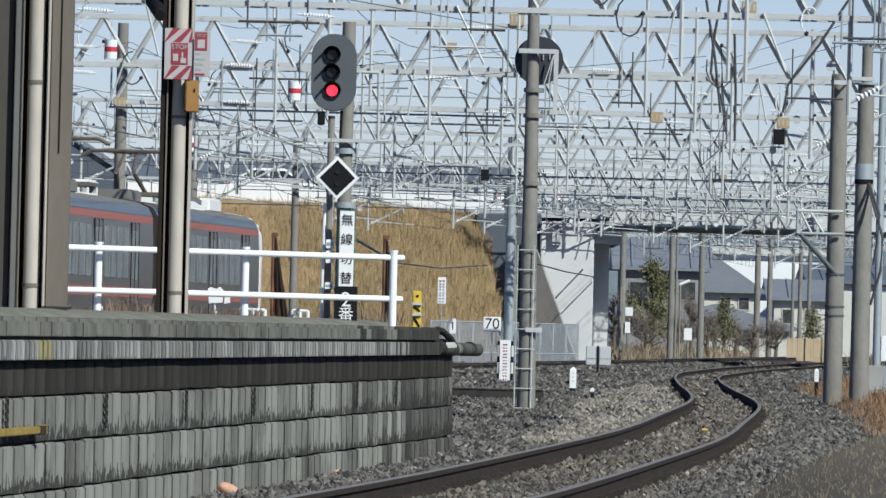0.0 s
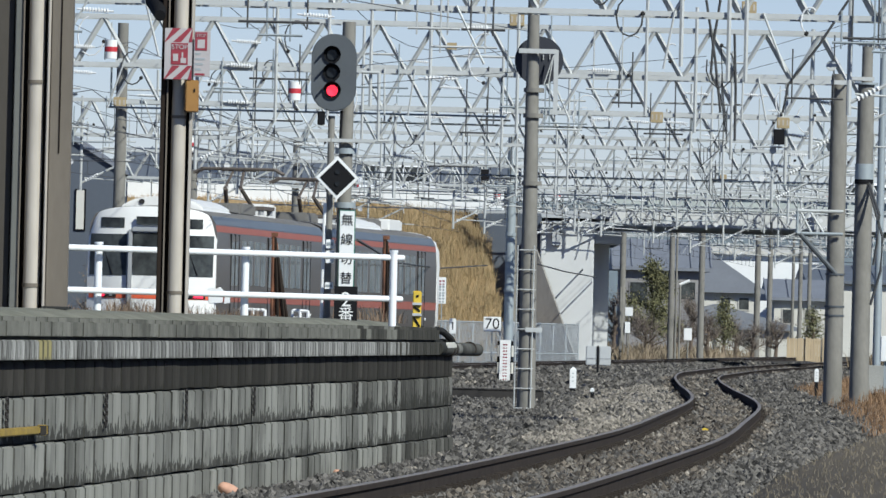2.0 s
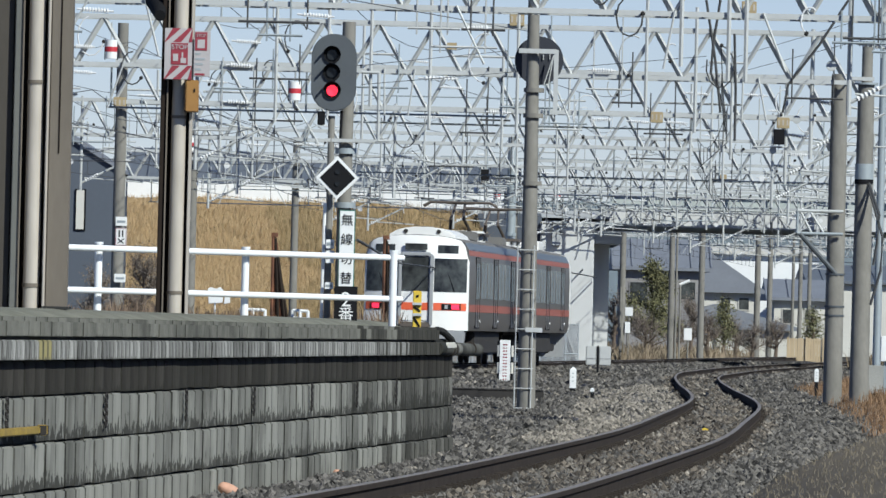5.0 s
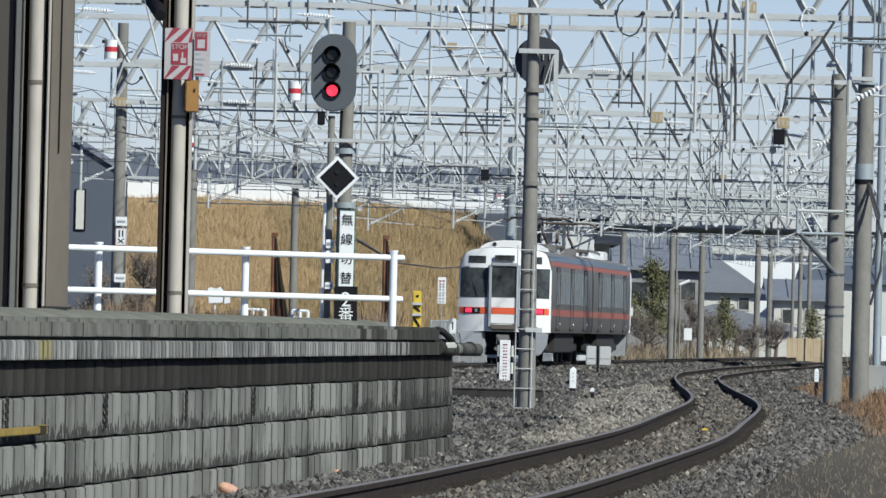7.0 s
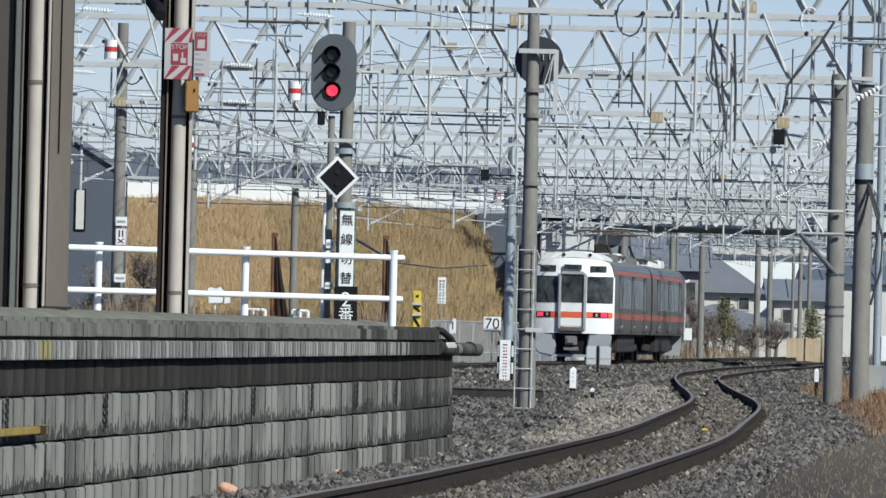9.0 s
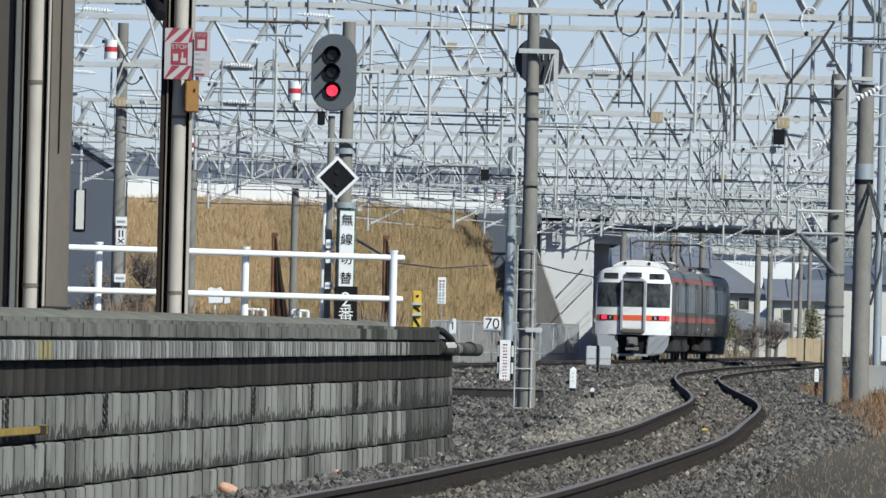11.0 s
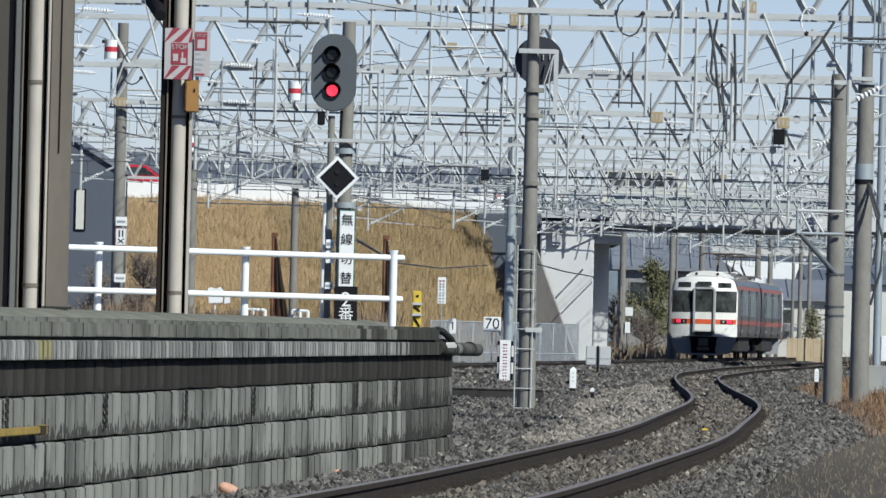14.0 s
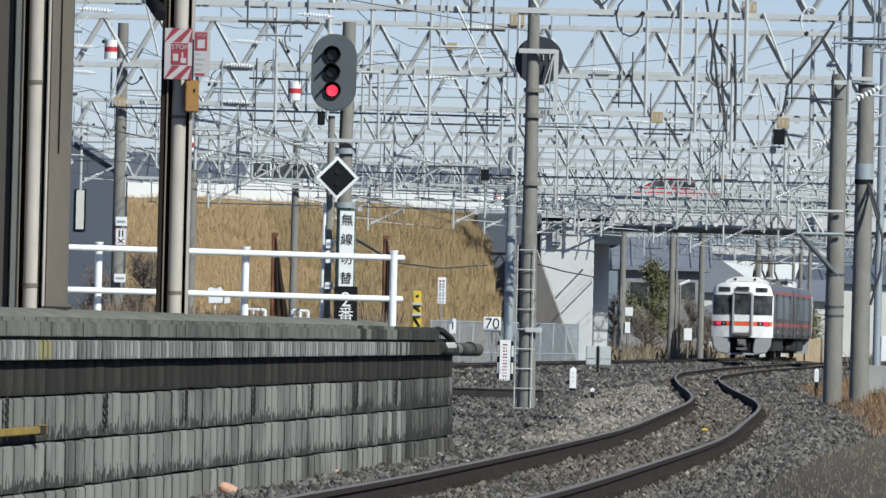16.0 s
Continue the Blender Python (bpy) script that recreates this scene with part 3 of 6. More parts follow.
    pantograph(car, 4.3 if cab == "tail" else -4.0, 3.52)
    # running gear
    for yb in (-6.9, 6.9):
        bm = bmesh.new()
        for s in (-1, 1):
            box(bm, *sorted((s * 0.92, s * 1.06)), yb - 1.5, yb + 1.5, 0.38, 0.62)
        box(bm, -0.95, 0.95, yb - 0.3, yb + 0.3, 0.4, 0.85)
        bog = part("bogie", bm, "under", car, "dark bogie frame", bevel=0.03)
        for dy in (-1.05, 1.05):
            for s in (-1, 1):
                rod("wheel", (s * 0.5, yb + dy, 0.43), (s * 0.62, yb + dy, 0.43), 0.43, "under", bog, n=20)
    bm = bmesh.new()
    box(bm, -1.2, 1.2, -4.6, 4.6, 0.32, 0.93)
    part("equipment_box", bm, "under", car, "dark underfloor equipment", bevel=0.04)
    bm = bmesh.new()
    box(bm, -0.8, 0.8, y0 + 0.6, y1 - 0.6, 0.85, 0.97)
    part("underframe", bm, "under", car)
    if cab == "tail":
        cab_end(car, y0)
    elif cab == "head":
        bm = bmesh.new()
        prism(bm, [(a * 1.006, b + 0.008) for a, b in BODY], "y", ys1 - 0.01, y1)
        part("cab_end", bm, "trainwhite", car, "white far cab end", bevel=0.1, smooth=True)
        bm = bmesh.new()
        prism(bm, [(-1.25, 0.2), (1.25, 0.2), (1.3, 0.95), (-1.3, 0.95)], "y", y1 - 0.5, y1 - 0.2)
        part("skirt", bm, "skirt", car)
    return car


def pantograph(car, y, z):
    bm = bmesh.new()
    box(bm, -0.8, 0.8, -0.9, 0.9, 0.12, 0.2)
    base = part("pantograph", bm, "pantograph", car, "raised single-arm pantograph")
    base.location = (0, y, z)
    for s in (-0.7, 0.7):
        for yy in (-0.8, 0.8):
            rod("foot_insulator", (s, yy, 0.0), (s, yy, 0.14), 0.07, "skirt", base, "", 8)
    for s in (-0.3, 0.3):
        rod("lower_arm", (s, 0.7, 0.2), (s * 0.6, -0.6, 0.62), 0.05, "pantograph", base, "", 6)
        rod("upper_arm", (s * 0.6, -0.6, 0.62), (s * 0.4, 0.45, 1.07), 0.036, "pantograph", base, "", 6)
    for yy in (0.25, 0.65):
        bm = bmesh.new()
        pipe_path(bm, [(-1.05, yy, 0.97), (-0.85, yy, 1.08), (0.85, yy, 1.08), (1.05, yy, 0.97)], 0.036, 6)
        part("collector_strip", bm, "pantograph", base)
    rod("head_bar", (-0.4, 0.45, 1.05), (0.4, 0.45, 1.05), 0.03, "pantograph", base, "", 6)


def front_y(x, y0):
    """The cab front is gently bowed."""
    return y0 + 0.42 * (abs(x) / HALF) ** 2.4


def bowed(bm, xs, z0, z1, y0, proud, thick=0.06, lean=0.0):
    """A panel that follows the bowed cab front between the given x values."""
    a = []
    for x in xs:
        y = front_y(x, y0) - proud
        a.append([bm.verts.new((x, y + lean * max(0, z0 - 2), z0)), bm.verts.new((x, y + lean * max(0, z1 - 2), z1)), bm.verts.new((x, y + thick + lean * max(0, z1 - 2), z1)), bm.verts.new((x, y + thick + lean * max(0, z0 - 2), z0))])
    for p, q in zip(a, a[1:]):
        for i in range(4):
            bm.faces.new((p[i], q[i], q[(i + 1) % 4], p[(i + 1) % 4]))
    bm.faces.new(a[0])
    bm.faces.new(a[-1][::-1])


def span(a, b, n=7):
    return [a + (b - a) * i / (n - 1) for i in range(n)]


def cab_end(car, y0):
    LEAN = 0.12
    bm = bmesh.new()
    # shell: columns across the width, top following the roof arch
    xs = span(-1.41, 1.41, 25)
    a = []
    for x in xs:
        y = front_y(x, y0)
        zt = spline(abs(x), [(0, 3.50), (0.6, 3.48), (1.0, 3.42), (1.22, 3.33), (1.36, 3.14), (1.41, 2.85)])
        zz = [0.95, 2.0, zt - 0.18 if zt > 3 else zt - 0.1, zt]
        a.append([bm.verts.new((x, y + LEAN * max(0, z - 2) + (0.1 if i == 3 else 0), z)) for i, z in enumerate(zz)] + [bm.verts.new((x, y0 + 0.62, zt)), bm.verts.new((x, y0 + 0.62, 0.95))])
    for p, q in zip(a, a[1:]):
        for i in range(6):
            bm.faces.new((p[i], q[i], q[(i + 1) % 6], p[(i + 1) % 6]))
    bm.faces.new(a[0])
    bm.faces.new(a[-1][::-1])
    part("cab_front", bm, "trainwhite", car, "white painted cab front", smooth=True)
    for x0, x1 in ((-1.36, -0.50), (0.50, 1.36)):
        bm = bmesh.new()
        bowed(bm, span(x0, x1, 9), 1.98, 2.88, y0, 0.012, lean=LEAN)
        win = part("windscreen", bm, "glass", car, "dark cab windscreen")
        bm = bmesh.new()
        xm = (x0 + x1) / 2 + 0.12
        tube(bm, (xm, front_y(xm, y0) - 0.03, 2.0), (xm - 0.2, front_y(xm - 0.2, y0) + 0.06, 2.5), 0.012, 5)
        part("wiper", bm, "black", win)
        bm = bmesh.new()
        bowed(bm, span(x0 + (0.08 if x0 > 0 else 0.24), x1 - (0.24 if x0 > 0 else 0.08), 6), 3.02, 3.24, y0, 0.012, lean=LEAN)
        part("destination_sign", bm, "glass", car, "dark destination display")
        bm = bmesh.new()
        bowed(bm, span(x0, x1, 9), 1.48, 1.68, y0, 0.012)
        part("front_stripe", bm, "orange", car, "bright orange stripe")
        s = 1 if x0 > 0 else -1
        bm = bmesh.new()
        bowed(bm, span(*sorted((s * 0.72, s * 1.22)), 6), 1.5, 1.66, y0, 0.03)
        lamp = part("lamp_case", bm, "black", car)
        bm = bmesh.new()
        bowed(bm, span(*sorted((s * 0.98, s * 1.18)), 4), 1.515, 1.645, y0, 0.04)
        part("tail_light", bm, "tail", lamp, "glowing red tail light")
        bm = bmesh.new()
        bowed(bm, span(*sorted((s * 0.80, s * 0.88)), 3), 1.53, 1.63, y0, 0.04)
        part("headlight", bm, "skirt", lamp, "unlit headlight")
    # gangway door with its heavy frame
    bm = bmesh.new()
    for x0, x1, z0, z1 in ((-0.48, -0.37, 1.05, 2.98), (0.37, 0.48, 1.05, 2.98)):
        box(bm, x0, x1, y0 - 0.09, y0 + 0.2, z0, z1)
    box(bm, -0.40, 0.40, y0 - 0.09, y0 + 0.2, 2.92, 3.04)
    part("gangway_frame", bm, "skirt", car, "grey gangway frame", bevel=0.03)
    bm = bmesh.new()
    box(bm, -0.37, 0.37, y0 - 0.02, y0 + 0.1, 1.2, 1.98)
    door = part("gangway_door", bm, "trainwhite", car)
    bm = bmesh.new()
    box(bm, -0.35, 0.35, y0 - 0.025, y0 + 0.1, 1.99, 2.9)
    part("door_pane", bm, "glass", door, "dark door window")
    bm = bmesh.new()
    box(bm, -0.36, 0.36, y0 - 0.03, y0 + 0.0, 1.48, 1.68)
    part("door_stripe", bm, "orange", door)
    bm = bmesh.new()
    box(bm, -0.30, 0.30, y0 + 0.03, y0 + 0.1, 3.1, 3.27)
    part("centre_sign", bm, "glass", car, "dark display over the door")
    bm = bmesh.new()
    box(bm, -0.42, 0.42, y0 - 0.16, y0 + 0.05, 0.98, 1.16)
    part("gangway_step", bm, "pantograph", car, "rust-brown gangway footplate", bevel=0.05)
    # skirt with a gap for the coupler
    for s in (-1, 1):
        bm = bmesh.new()
        prism(bm, [(s * 0.58, 0.94), (s * 1.36, 0.94), (s * 1.32, 0.55), (s * 1.12, 0.25), (s * 0.62, 0.16), (s * 0.5, 0.3)], "y", y0 + 0.12, y0 + 0.45)
        part("skirt", bm, "skirt", car, "grey steel skirt", bevel=0.04)
    bm = bmesh.new()
    box(bm, -0.6, 0.6, y0 + 0.1, y0 + 0.3, 0.15, 0.24)
    part("skirt_bar", bm, "skirt", car)
    # black block paints the shade inside the coupler opening
    bm = bmesh.new()
    box(bm, -0.56, 0.56, y0 + 0.3, y0 + 0.5, 0.24, 0.95)
    part("coupler_shade", bm, "black", car)
    bm = bmesh.new()
    box(bm, -0.19, 0.19, y0 - 0.25, y0 + 0.4, 0.55, 0.86)
    box(bm, -0.13, 0.13, y0 - 0.3, y0 - 0.2, 0.6, 0.8)
    box(bm, -0.25, 0.25, y0 - 0.15, y0 + 0.1, 0.36, 0.5)
    part("coupler", bm, "roof", car, "steel coupler", bevel=0.02)


TAIL_CAR = railcar("tail")
HEAD_CAR = railcar("head")


# ---------- embankment and overpass ----------
def bank(u, w):
    """A point of the grass bank: u along it to its nose by the abutment, w from foot to top."""
    x = -26 + u * (1.522 + 26)
    nose = max(0, (u - 0.86) / 0.14)
    y = 362 + 16 * w - 6 * (1 - u) + nose * 6 * (1 - w)
    z = -0.3 + 6.45 * w - nose * nose * 0.25 * (0.3 + w)
    b = 0.16 * noise.noise((x * 0.8, w * 12, 1)) + 0.3 * noise.noise((x * 0.2, w * 4.5, 5)) + nose * 0.35 * noise.noise((x * 1.5, w * 9, 8))
    return x + nose * (0.9 - 1.0 * w) * 1.4 + (b * 0.8 if nose > 0 else 0), y - b, z + b * 0.7


def slope_mesh():
    """Grass bank of the road ramp."""
    bm = bmesh.new()
    rows = []
    for i in range(90):
        u = i / 89
        ring = [bm.verts.new(bank(u, j / 17)) for j in range(18)]
        ring.append(bm.verts.new((ring[-1].co.x, 378.4, 5.72)))
        ring.append(bm.verts.new((ring[-1].co.x, 396, 5.72)))
        ring.append(bm.verts.new((ring[-1].co.x, 396, -0.5)))
        rows.append(ring)
    for p, q in zip(rows, rows[1:]):
        for i in range(len(p) - 1):
            bm.faces.new((p[i], q[i], q[i + 1], p[i + 1]))
    bm.faces.new(rows[0])
    bm.faces.new(rows[-1][::-1])
    ob = part("embankment", bm, "drygrass", smooth=True)
    tagged(ob, "road embankment covered in dry golden grass", "embankment", kind="structure")


slope_mesh()
WALL_X = 2.045
tagged(bar("barrier_wall", -40, 2.422, 377.2, 377.5, 5.95, 6.768, "white", bevel=0.03), "white concrete road barrier along the embankment top", "barrier", kind="structure")
tagged(bar("road_deck", -270, 270, 378.45, 390, 5.74, 6.04, "abut_dark"), "road on the embankment and overpass", "road", kind="structure")


rl = thing("road_railing", "thin pale railing along the road barrier", "railing")
zt = 6.666
rod("top_rail", (-26, 377.35, zt + 0.28), (-6.563, 377.35, zt + 0.24), 0.02, "galv", rl, "", 6)
for i in range(64):
    x = -26 + i * 0.3
    if x < -6.563:
        rod("baluster", (x, 377.35, zt - 0.05), (x, 377.35, zt + 0.26), 0.014, "galv", rl, "", 5)


for fa, fb in ((-270, -26.0), (62, 270)):
    tagged(bar("road_fill", fa, fb, 372, 397, -0.6, 5.72, "drygrass"), "earth fill carrying the road onward", "embankment", kind="structure")


def abutment():
    a = thing("abutment", "pale concrete bridge abutment with sloping wing wall", "abutment", kind="structure")
    x0, x1, x2 = 3.909, 6.063, 6.751
    bar("front_face", x0, x1, 374, 391, -0.4, 5.552, "abut", a, "sunlit pale concrete face", bevel=0.04)
    bar("bearing_seat", x1, x2, 378.0, 391, -0.4, 4.744, "abut", a, bevel=0.03)
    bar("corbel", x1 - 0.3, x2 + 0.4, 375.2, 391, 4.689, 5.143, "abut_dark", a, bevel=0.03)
    # the wing wall is splayed, its face turned from the sun
    bm = bmesh.new()
    near, far = ((5.56, 372.0, -0.4), (3.62, 373.35, -0.4), (3.72, 373.3, 4.41)), ((5.62, 372.3, -0.4), (3.75, 373.95, -0.4), (3.78, 373.95, 4.42))
    va, vb = [bm.verts.new(c) for c in near], [bm.verts.new(c) for c in far]
    bm.faces.new(va)
    bm.faces.new(vb[::-1])
    for i in range(3):
        bm.faces.new((va[i], va[(i + 1) % 3], vb[(i + 1) % 3], vb[i]))
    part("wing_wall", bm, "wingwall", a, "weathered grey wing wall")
    rod("stub_pipe", (5.62, 374.02, 3.62), (5.60, 372.4, 3.66), 0.03, "abut_dark", a, "short pipe standing out from the face", 8)
    bm = bmesh.new()
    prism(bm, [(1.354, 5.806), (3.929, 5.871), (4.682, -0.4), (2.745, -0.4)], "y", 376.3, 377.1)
    # dark slate colour paints the shade on this wall
    part("retaining_wall", bm, "slatewall", a, "retaining wall with its shade painted in dark slate")
    bar("drain_box", 4.348, 4.710, 373.7, 374, 4.569, 5.475, "abut_dark", a, bevel=0.02)


abutment()


def overpass():
    o = thing("overpass", "grey-green steel girder road bridge over the tracks", "bridge", kind="structure")
    xa, xb = 5.938, 60
    za, zb = 5.42, 5.51
    for y in (378.6, 382.0, 386.0, 389.3):
        bm = bmesh.new()
        box(bm, xa, xb, y, y + 0.05, za, zb)
        box(bm, xa, xb, y - 0.18, y + 0.22, za - 0.04, za)
        g = part("girder", bm, "girder", o, "grey plate girder")
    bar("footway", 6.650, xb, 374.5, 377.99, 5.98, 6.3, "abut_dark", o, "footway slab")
    bar("fascia", 6.650, xb, 374.35, 374.49, 5.43, 6.02, "abut", o, "pale concrete deck edge", 0.01)
    bar("parapet", 6.650, xb, 374.62, 374.70, 6.302, 6.70, "girder", o, "grey-green parapet panel", 0.005)
    for zz in (6.15, 6.74):
        rod("guard_rail", (6.650, 374.42, zz), (xb, 374.42, zz), 0.035, "girder", o, "green-grey guard rail", 6)
    for i in range(30):
        x = 6.650 + i * 1.6
        bar("rail_post", x, x + 0.08, 374.38, 374.46, 6.02, 6.74, "girder", o)


overpass()


# ---------- catenary gantries ----------
def truss(g, xl, xr, z, h, y, w, panel, th):
    """A box truss from xl to xr: four chords, zigzag bracing on both faces, cross struts."""
    for yy in (y - w / 2, y + w / 2):
        for zz in (z, z + h):
            bm = bmesh.new()
            box(bm, xl, xr, yy - th / 2, yy + th / 2, zz - th / 2, zz + th / 2)
            part("chord", bm, "galv", g, "galvanised steel chord")
    n = max(2, round((xr - xl) / panel))
    half = (xr - xl) / n / 2
    alike = []
    for s in (-1, 1):
        bm = bmesh.new()
        beam(bm, (-s * half / 2, 0, -h / 2), (s * half / 2, 0, h / 2), th * 0.66)
        first = part("diagonal", bm, "galv", g, "slanting lattice bar")
        alike.append(first.data)
        bpy.data.objects.remove(first)
    for yy in (y - w / 2, y + w / 2):
        for i in range(2 * n):
            o = new("diagonal", alike[(i + 1) % 2])
            o.parent = g
            o.location = (xl + half * (i + 0.5), yy, z + h / 2)
    bm = bmesh.new()
    for i in range(n + 1):
        a = xl + (xr - xl) * i / n
        beam(bm, (a, y - w / 2, z), (a, y + w / 2, z), th * 0.5)
        if i < n:
            m = a + (xr - xl) / n / 2
            beam(bm, (m, y - w / 2, z + h), (m, y + w / 2, z + h), th * 0.5)
            beam(bm, (a, y - w / 2, z), (a + (xr - xl) / n, y + w / 2, z), th * 0.4)
    tagged(part("cross_bracing", bm, "galv", g, "cross struts inside the truss"), kind="stuff")


def insulator(g, p, q, n=7, r=0.055):
    bm = bmesh.new()
    p, q = Vector(p), Vector(q)
    tube(bm, p, q, 0.02, 6)
    for i in range(n):
        a = p.lerp(q, 0.18 + 0.64 * i / (n - 1))
        b = p.lerp(q, 0.18 + 0.64 * (i + 0.55) / (n - 1))
        tube(bm, a, b, r, 8, r * 0.55)
    return part("insulator", bm, "insul", g, "white ribbed insulator")


def gantry(y, xl, xr, z=6.32, h=0.98, post="pole", arms=(), panel=1.09):
    g = thing("gantry", "galvanised lattice gantry carrying overhead line equipment", "gantry", "overhead line gantries")
    truss(g, xl, xr, z, h, y, 0.8, panel, 0.088 * h / 0.98)
    for x in (xl + 0.15, xr - 0.15):
        zg = height(x, y) - 0.3
        top = 6.5 if y == 190 and x > 0 else z + h + 0.9
        rod("post", (x, y, zg), (x, y, top), 0.2 if y == 190 else 0.16, post, g, "tall round post", n=14, r2=0.17 if y == 190 else 0.13)
    rng = random.Random(int(y * 7))
    for x in arms:
        # hanging post with cantilever bracket
        bm = bmesh.new()
        tube(bm, (x, y, z + h + 0.1), (x, y, 4.75), 0.042, 8)
        tube(bm, (x, y, 5.95), (x + 1.35, y, 5.75), 0.03, 6)
        tube(bm, (x, y, 4.95), (x + 1.5, y, 5.72), 0.035, 6)
        tube(bm, (x + 0.1, y, 5.1), (x + 1.75, y, 5.02), 0.022, 6)
        part("drop_arm", bm, "galv", g, "hanging bracket for the contact wire")
        insulator(g, (x + 0.05, y, 5.95), (x + 0.6, y, 5.87), 6)
        insulator(g, (x + 0.05, y, 4.98), (x + 0.55, y, 5.24), 6)
        # balance wheel and its strap
        rod("pulley", (x - 0.3, y - 0.1, 5.55), (x - 0.3, y - 0.02, 5.55), 0.085, "galv" if y < 250 else "insul", g, "pale tension wheel", 14)
    n = int((xr - xl) / (0.48 if y < 300 else 0.75))
    for k in range(n):
        x = xl + 0.5 + (xr - xl - 1.5) * (k + rng.random() * 0.8) / n
        yy = y - 0.48
        what = rng.random()
        zz = rng.choice((z + h + 0.16, z - 0.16, z + h * 0.55))
        if what < 0.2:
            insulator(g, (x, yy, zz), (x + 0.6, yy, zz - 0.03), 9, 0.05)
        elif what < 0.32:
            bm = bmesh.new()
            tube(bm, (x, yy, z - 0.7 - 0.6 * rng.random()), (x, yy, z + h + 0.3 + 0.8 * rng.random()), 0.04, 6)
            w = 0.5 + 0.9 * rng.random()
            tube(bm, (x - w, yy, z + h + 0.3), (x + w * 0.6, yy, z + h + 0.3), 0.034, 6)
            part("feeder_arm", bm, "galv", g, "feeder cross arm")
        elif what < 0.6:
            # looping jumper lead
            r = 0.12 + 0.22 * rng.random()
            c = Vector((x, yy, z - 0.1 + rng.random() * h))
            bm = bmesh.new()
            a0, a1 = rng.random() * 3, 2.4 + rng.random() * 2.6
            pts = [c + Vector((r * math.cos(a0 + a1 * i / 9), 0, 1.5 * r * math.sin(a0 + a1 * i / 9))) for i in range(10)]
            pipe_path(bm, pts, 0.016)
            part("jumper_lead", bm, rng.choice(("wire", "galv", "insul")), g, "curved jumper lead")
            bm = bmesh.new()
            bmesh.ops.create_icosphere(bm, subdivisions=1, radius=0.045)
            bmesh.ops.translate(bm, verts=bm.verts, vec=pts[-1])
            part("clamp", bm, "under", g, "dark clamp")
        elif what < 0.63:
            bm = bmesh.new()
            box(bm, x - 0.1, x + 0.1, yy - 0.03, yy, zz - 0.07, zz + 0.07)
            part("label_plate", bm, "faded" if rng.random() < 0.4 else "insul", g, "small faded label plate")
        elif what < 0.85:
            # thin drop wires and a short rail between them
            bm = bmesh.new()
            w = 0.25 + 0.8 * rng.random()
            zt, zb = z + h * rng.random(), z - 0.3 - 0.5 * rng.random()
            tube(bm, (x, yy, zb), (x, yy, zt), 0.016, 5)
            tube(bm, (x + w, yy, zb), (x + w, yy, zt + 0.3), 0.016, 5)
            tube(bm, (x - 0.15, yy, zb + 0.1), (x + w + 0.2, yy, zb + 0.1), 0.022, 5)
            part("feeder_hanger", bm, rng.choice(("galv", "steelgrey", "wire")), g, "thin dark hanger")
        else:
            bm = bmesh.new()
            tube(bm, (x, yy, z - 0.9), (x + rng.uniform(-0.6, 0.6), yy, z + 0.05), 0.022, 6)
            part("brace", bm, "galv", g, "slanting brace")
    for k in range(3 if y > 160 else 0):
        xa = xl + (xr - xl) * rng.uniform(0.05, 0.4)
        xb = xa + (xr - xl) * rng.uniform(0.25, 0.5)
        zz = z + rng.choice((-0.32, -0.55, h + 0.34, -0.85))
        bm = bmesh.new()
        tube(bm, (xa, y + 0.5, zz), (xb, y + 0.5, zz), 0.024, 6)
        for x in (xa + 0.1, (xa + xb) / 2, xb - 0.1):
            tube(bm, (x, y + 0.45, zz), (x, y + 0.4, z if zz < z else z + h), 0.022, 5)
        part("feeder_beam", bm, rng.choice(("steelgrey", "steelgrey", "galv")), g, "thin grey feeder beam")
    return g


ROWS = [(152, -14, 12.5), (190, -9.831, 8.092 + 0.06), (222, -7.743 - 0.15, 9.996 + 0.15), (262, -11.576, 11.210 + 4), (296, -7.992 - 0.15, 17), (338, -14.504, 20), (352, -5.622 - 0.15, 22), (412, 1.5, 27), (450, 4, 30), (490, 6, 34), (530, 8, 38)]
for gy, gl, gr in ROWS:
    made = gantry(gy, gl, gr, arms=(train_x(gy) - 1.6, near_x(gy) + 1.9, train_x(gy) - 6.0, train_x(gy) - 10.4) if gy < 400 else (train_x(gy) - 1.6, near_x(gy) + 1.9))
    if gy == 190:
        near_gantry = made

pg = near_gantry
gantry_post_x = ROWS[1][2] - 0.15
a0, a1, zb0, zb1 = 7.195, 8.127, 3.234, 3.694
for name, p, q, r, mt in (("bracket_rail", (a0, 189.7, zb1), (a1, 189.7, zb1), 0.035, "galv"), ("bracket_rail", (a0, 189.7, zb0), (a1, 189.7, zb0), 0.035, "steelgrey"),
                          ("bracket_end", (a0, 189.7, zb0), (a0, 189.7, zb1), 0.03, "steelgrey"), ("bracket_bar", (a0, 189.7, zb0), (a0 + 0.25, 189.7, zb1), 0.025, "galv"),
                          ("bracket_bar", (a0 + 0.25, 189.7, zb1), (a0 + 0.55, 189.7, zb0), 0.025, "galv"), ("bracket_bar", (a0 + 0.05, 189.7, zb1), (a0 + 0.3, 189.7, zb0), 0.025, "galv"),
                          ("knee_brace", (a0 + 0.05, 189.7, zb0), (8.038, 189.85, 2.393), 0.05, "sigback")):
    rod(name, p, q, r, mt, pg, "", 8)
for zc in (2.417, 1.761, 1.577):
    rod("post_band", (gantry_post_x, 190, zc - 0.02), (gantry_post_x, 190, zc + 0.02), 0.205, "sigback", pg, "dark steel band", 16)


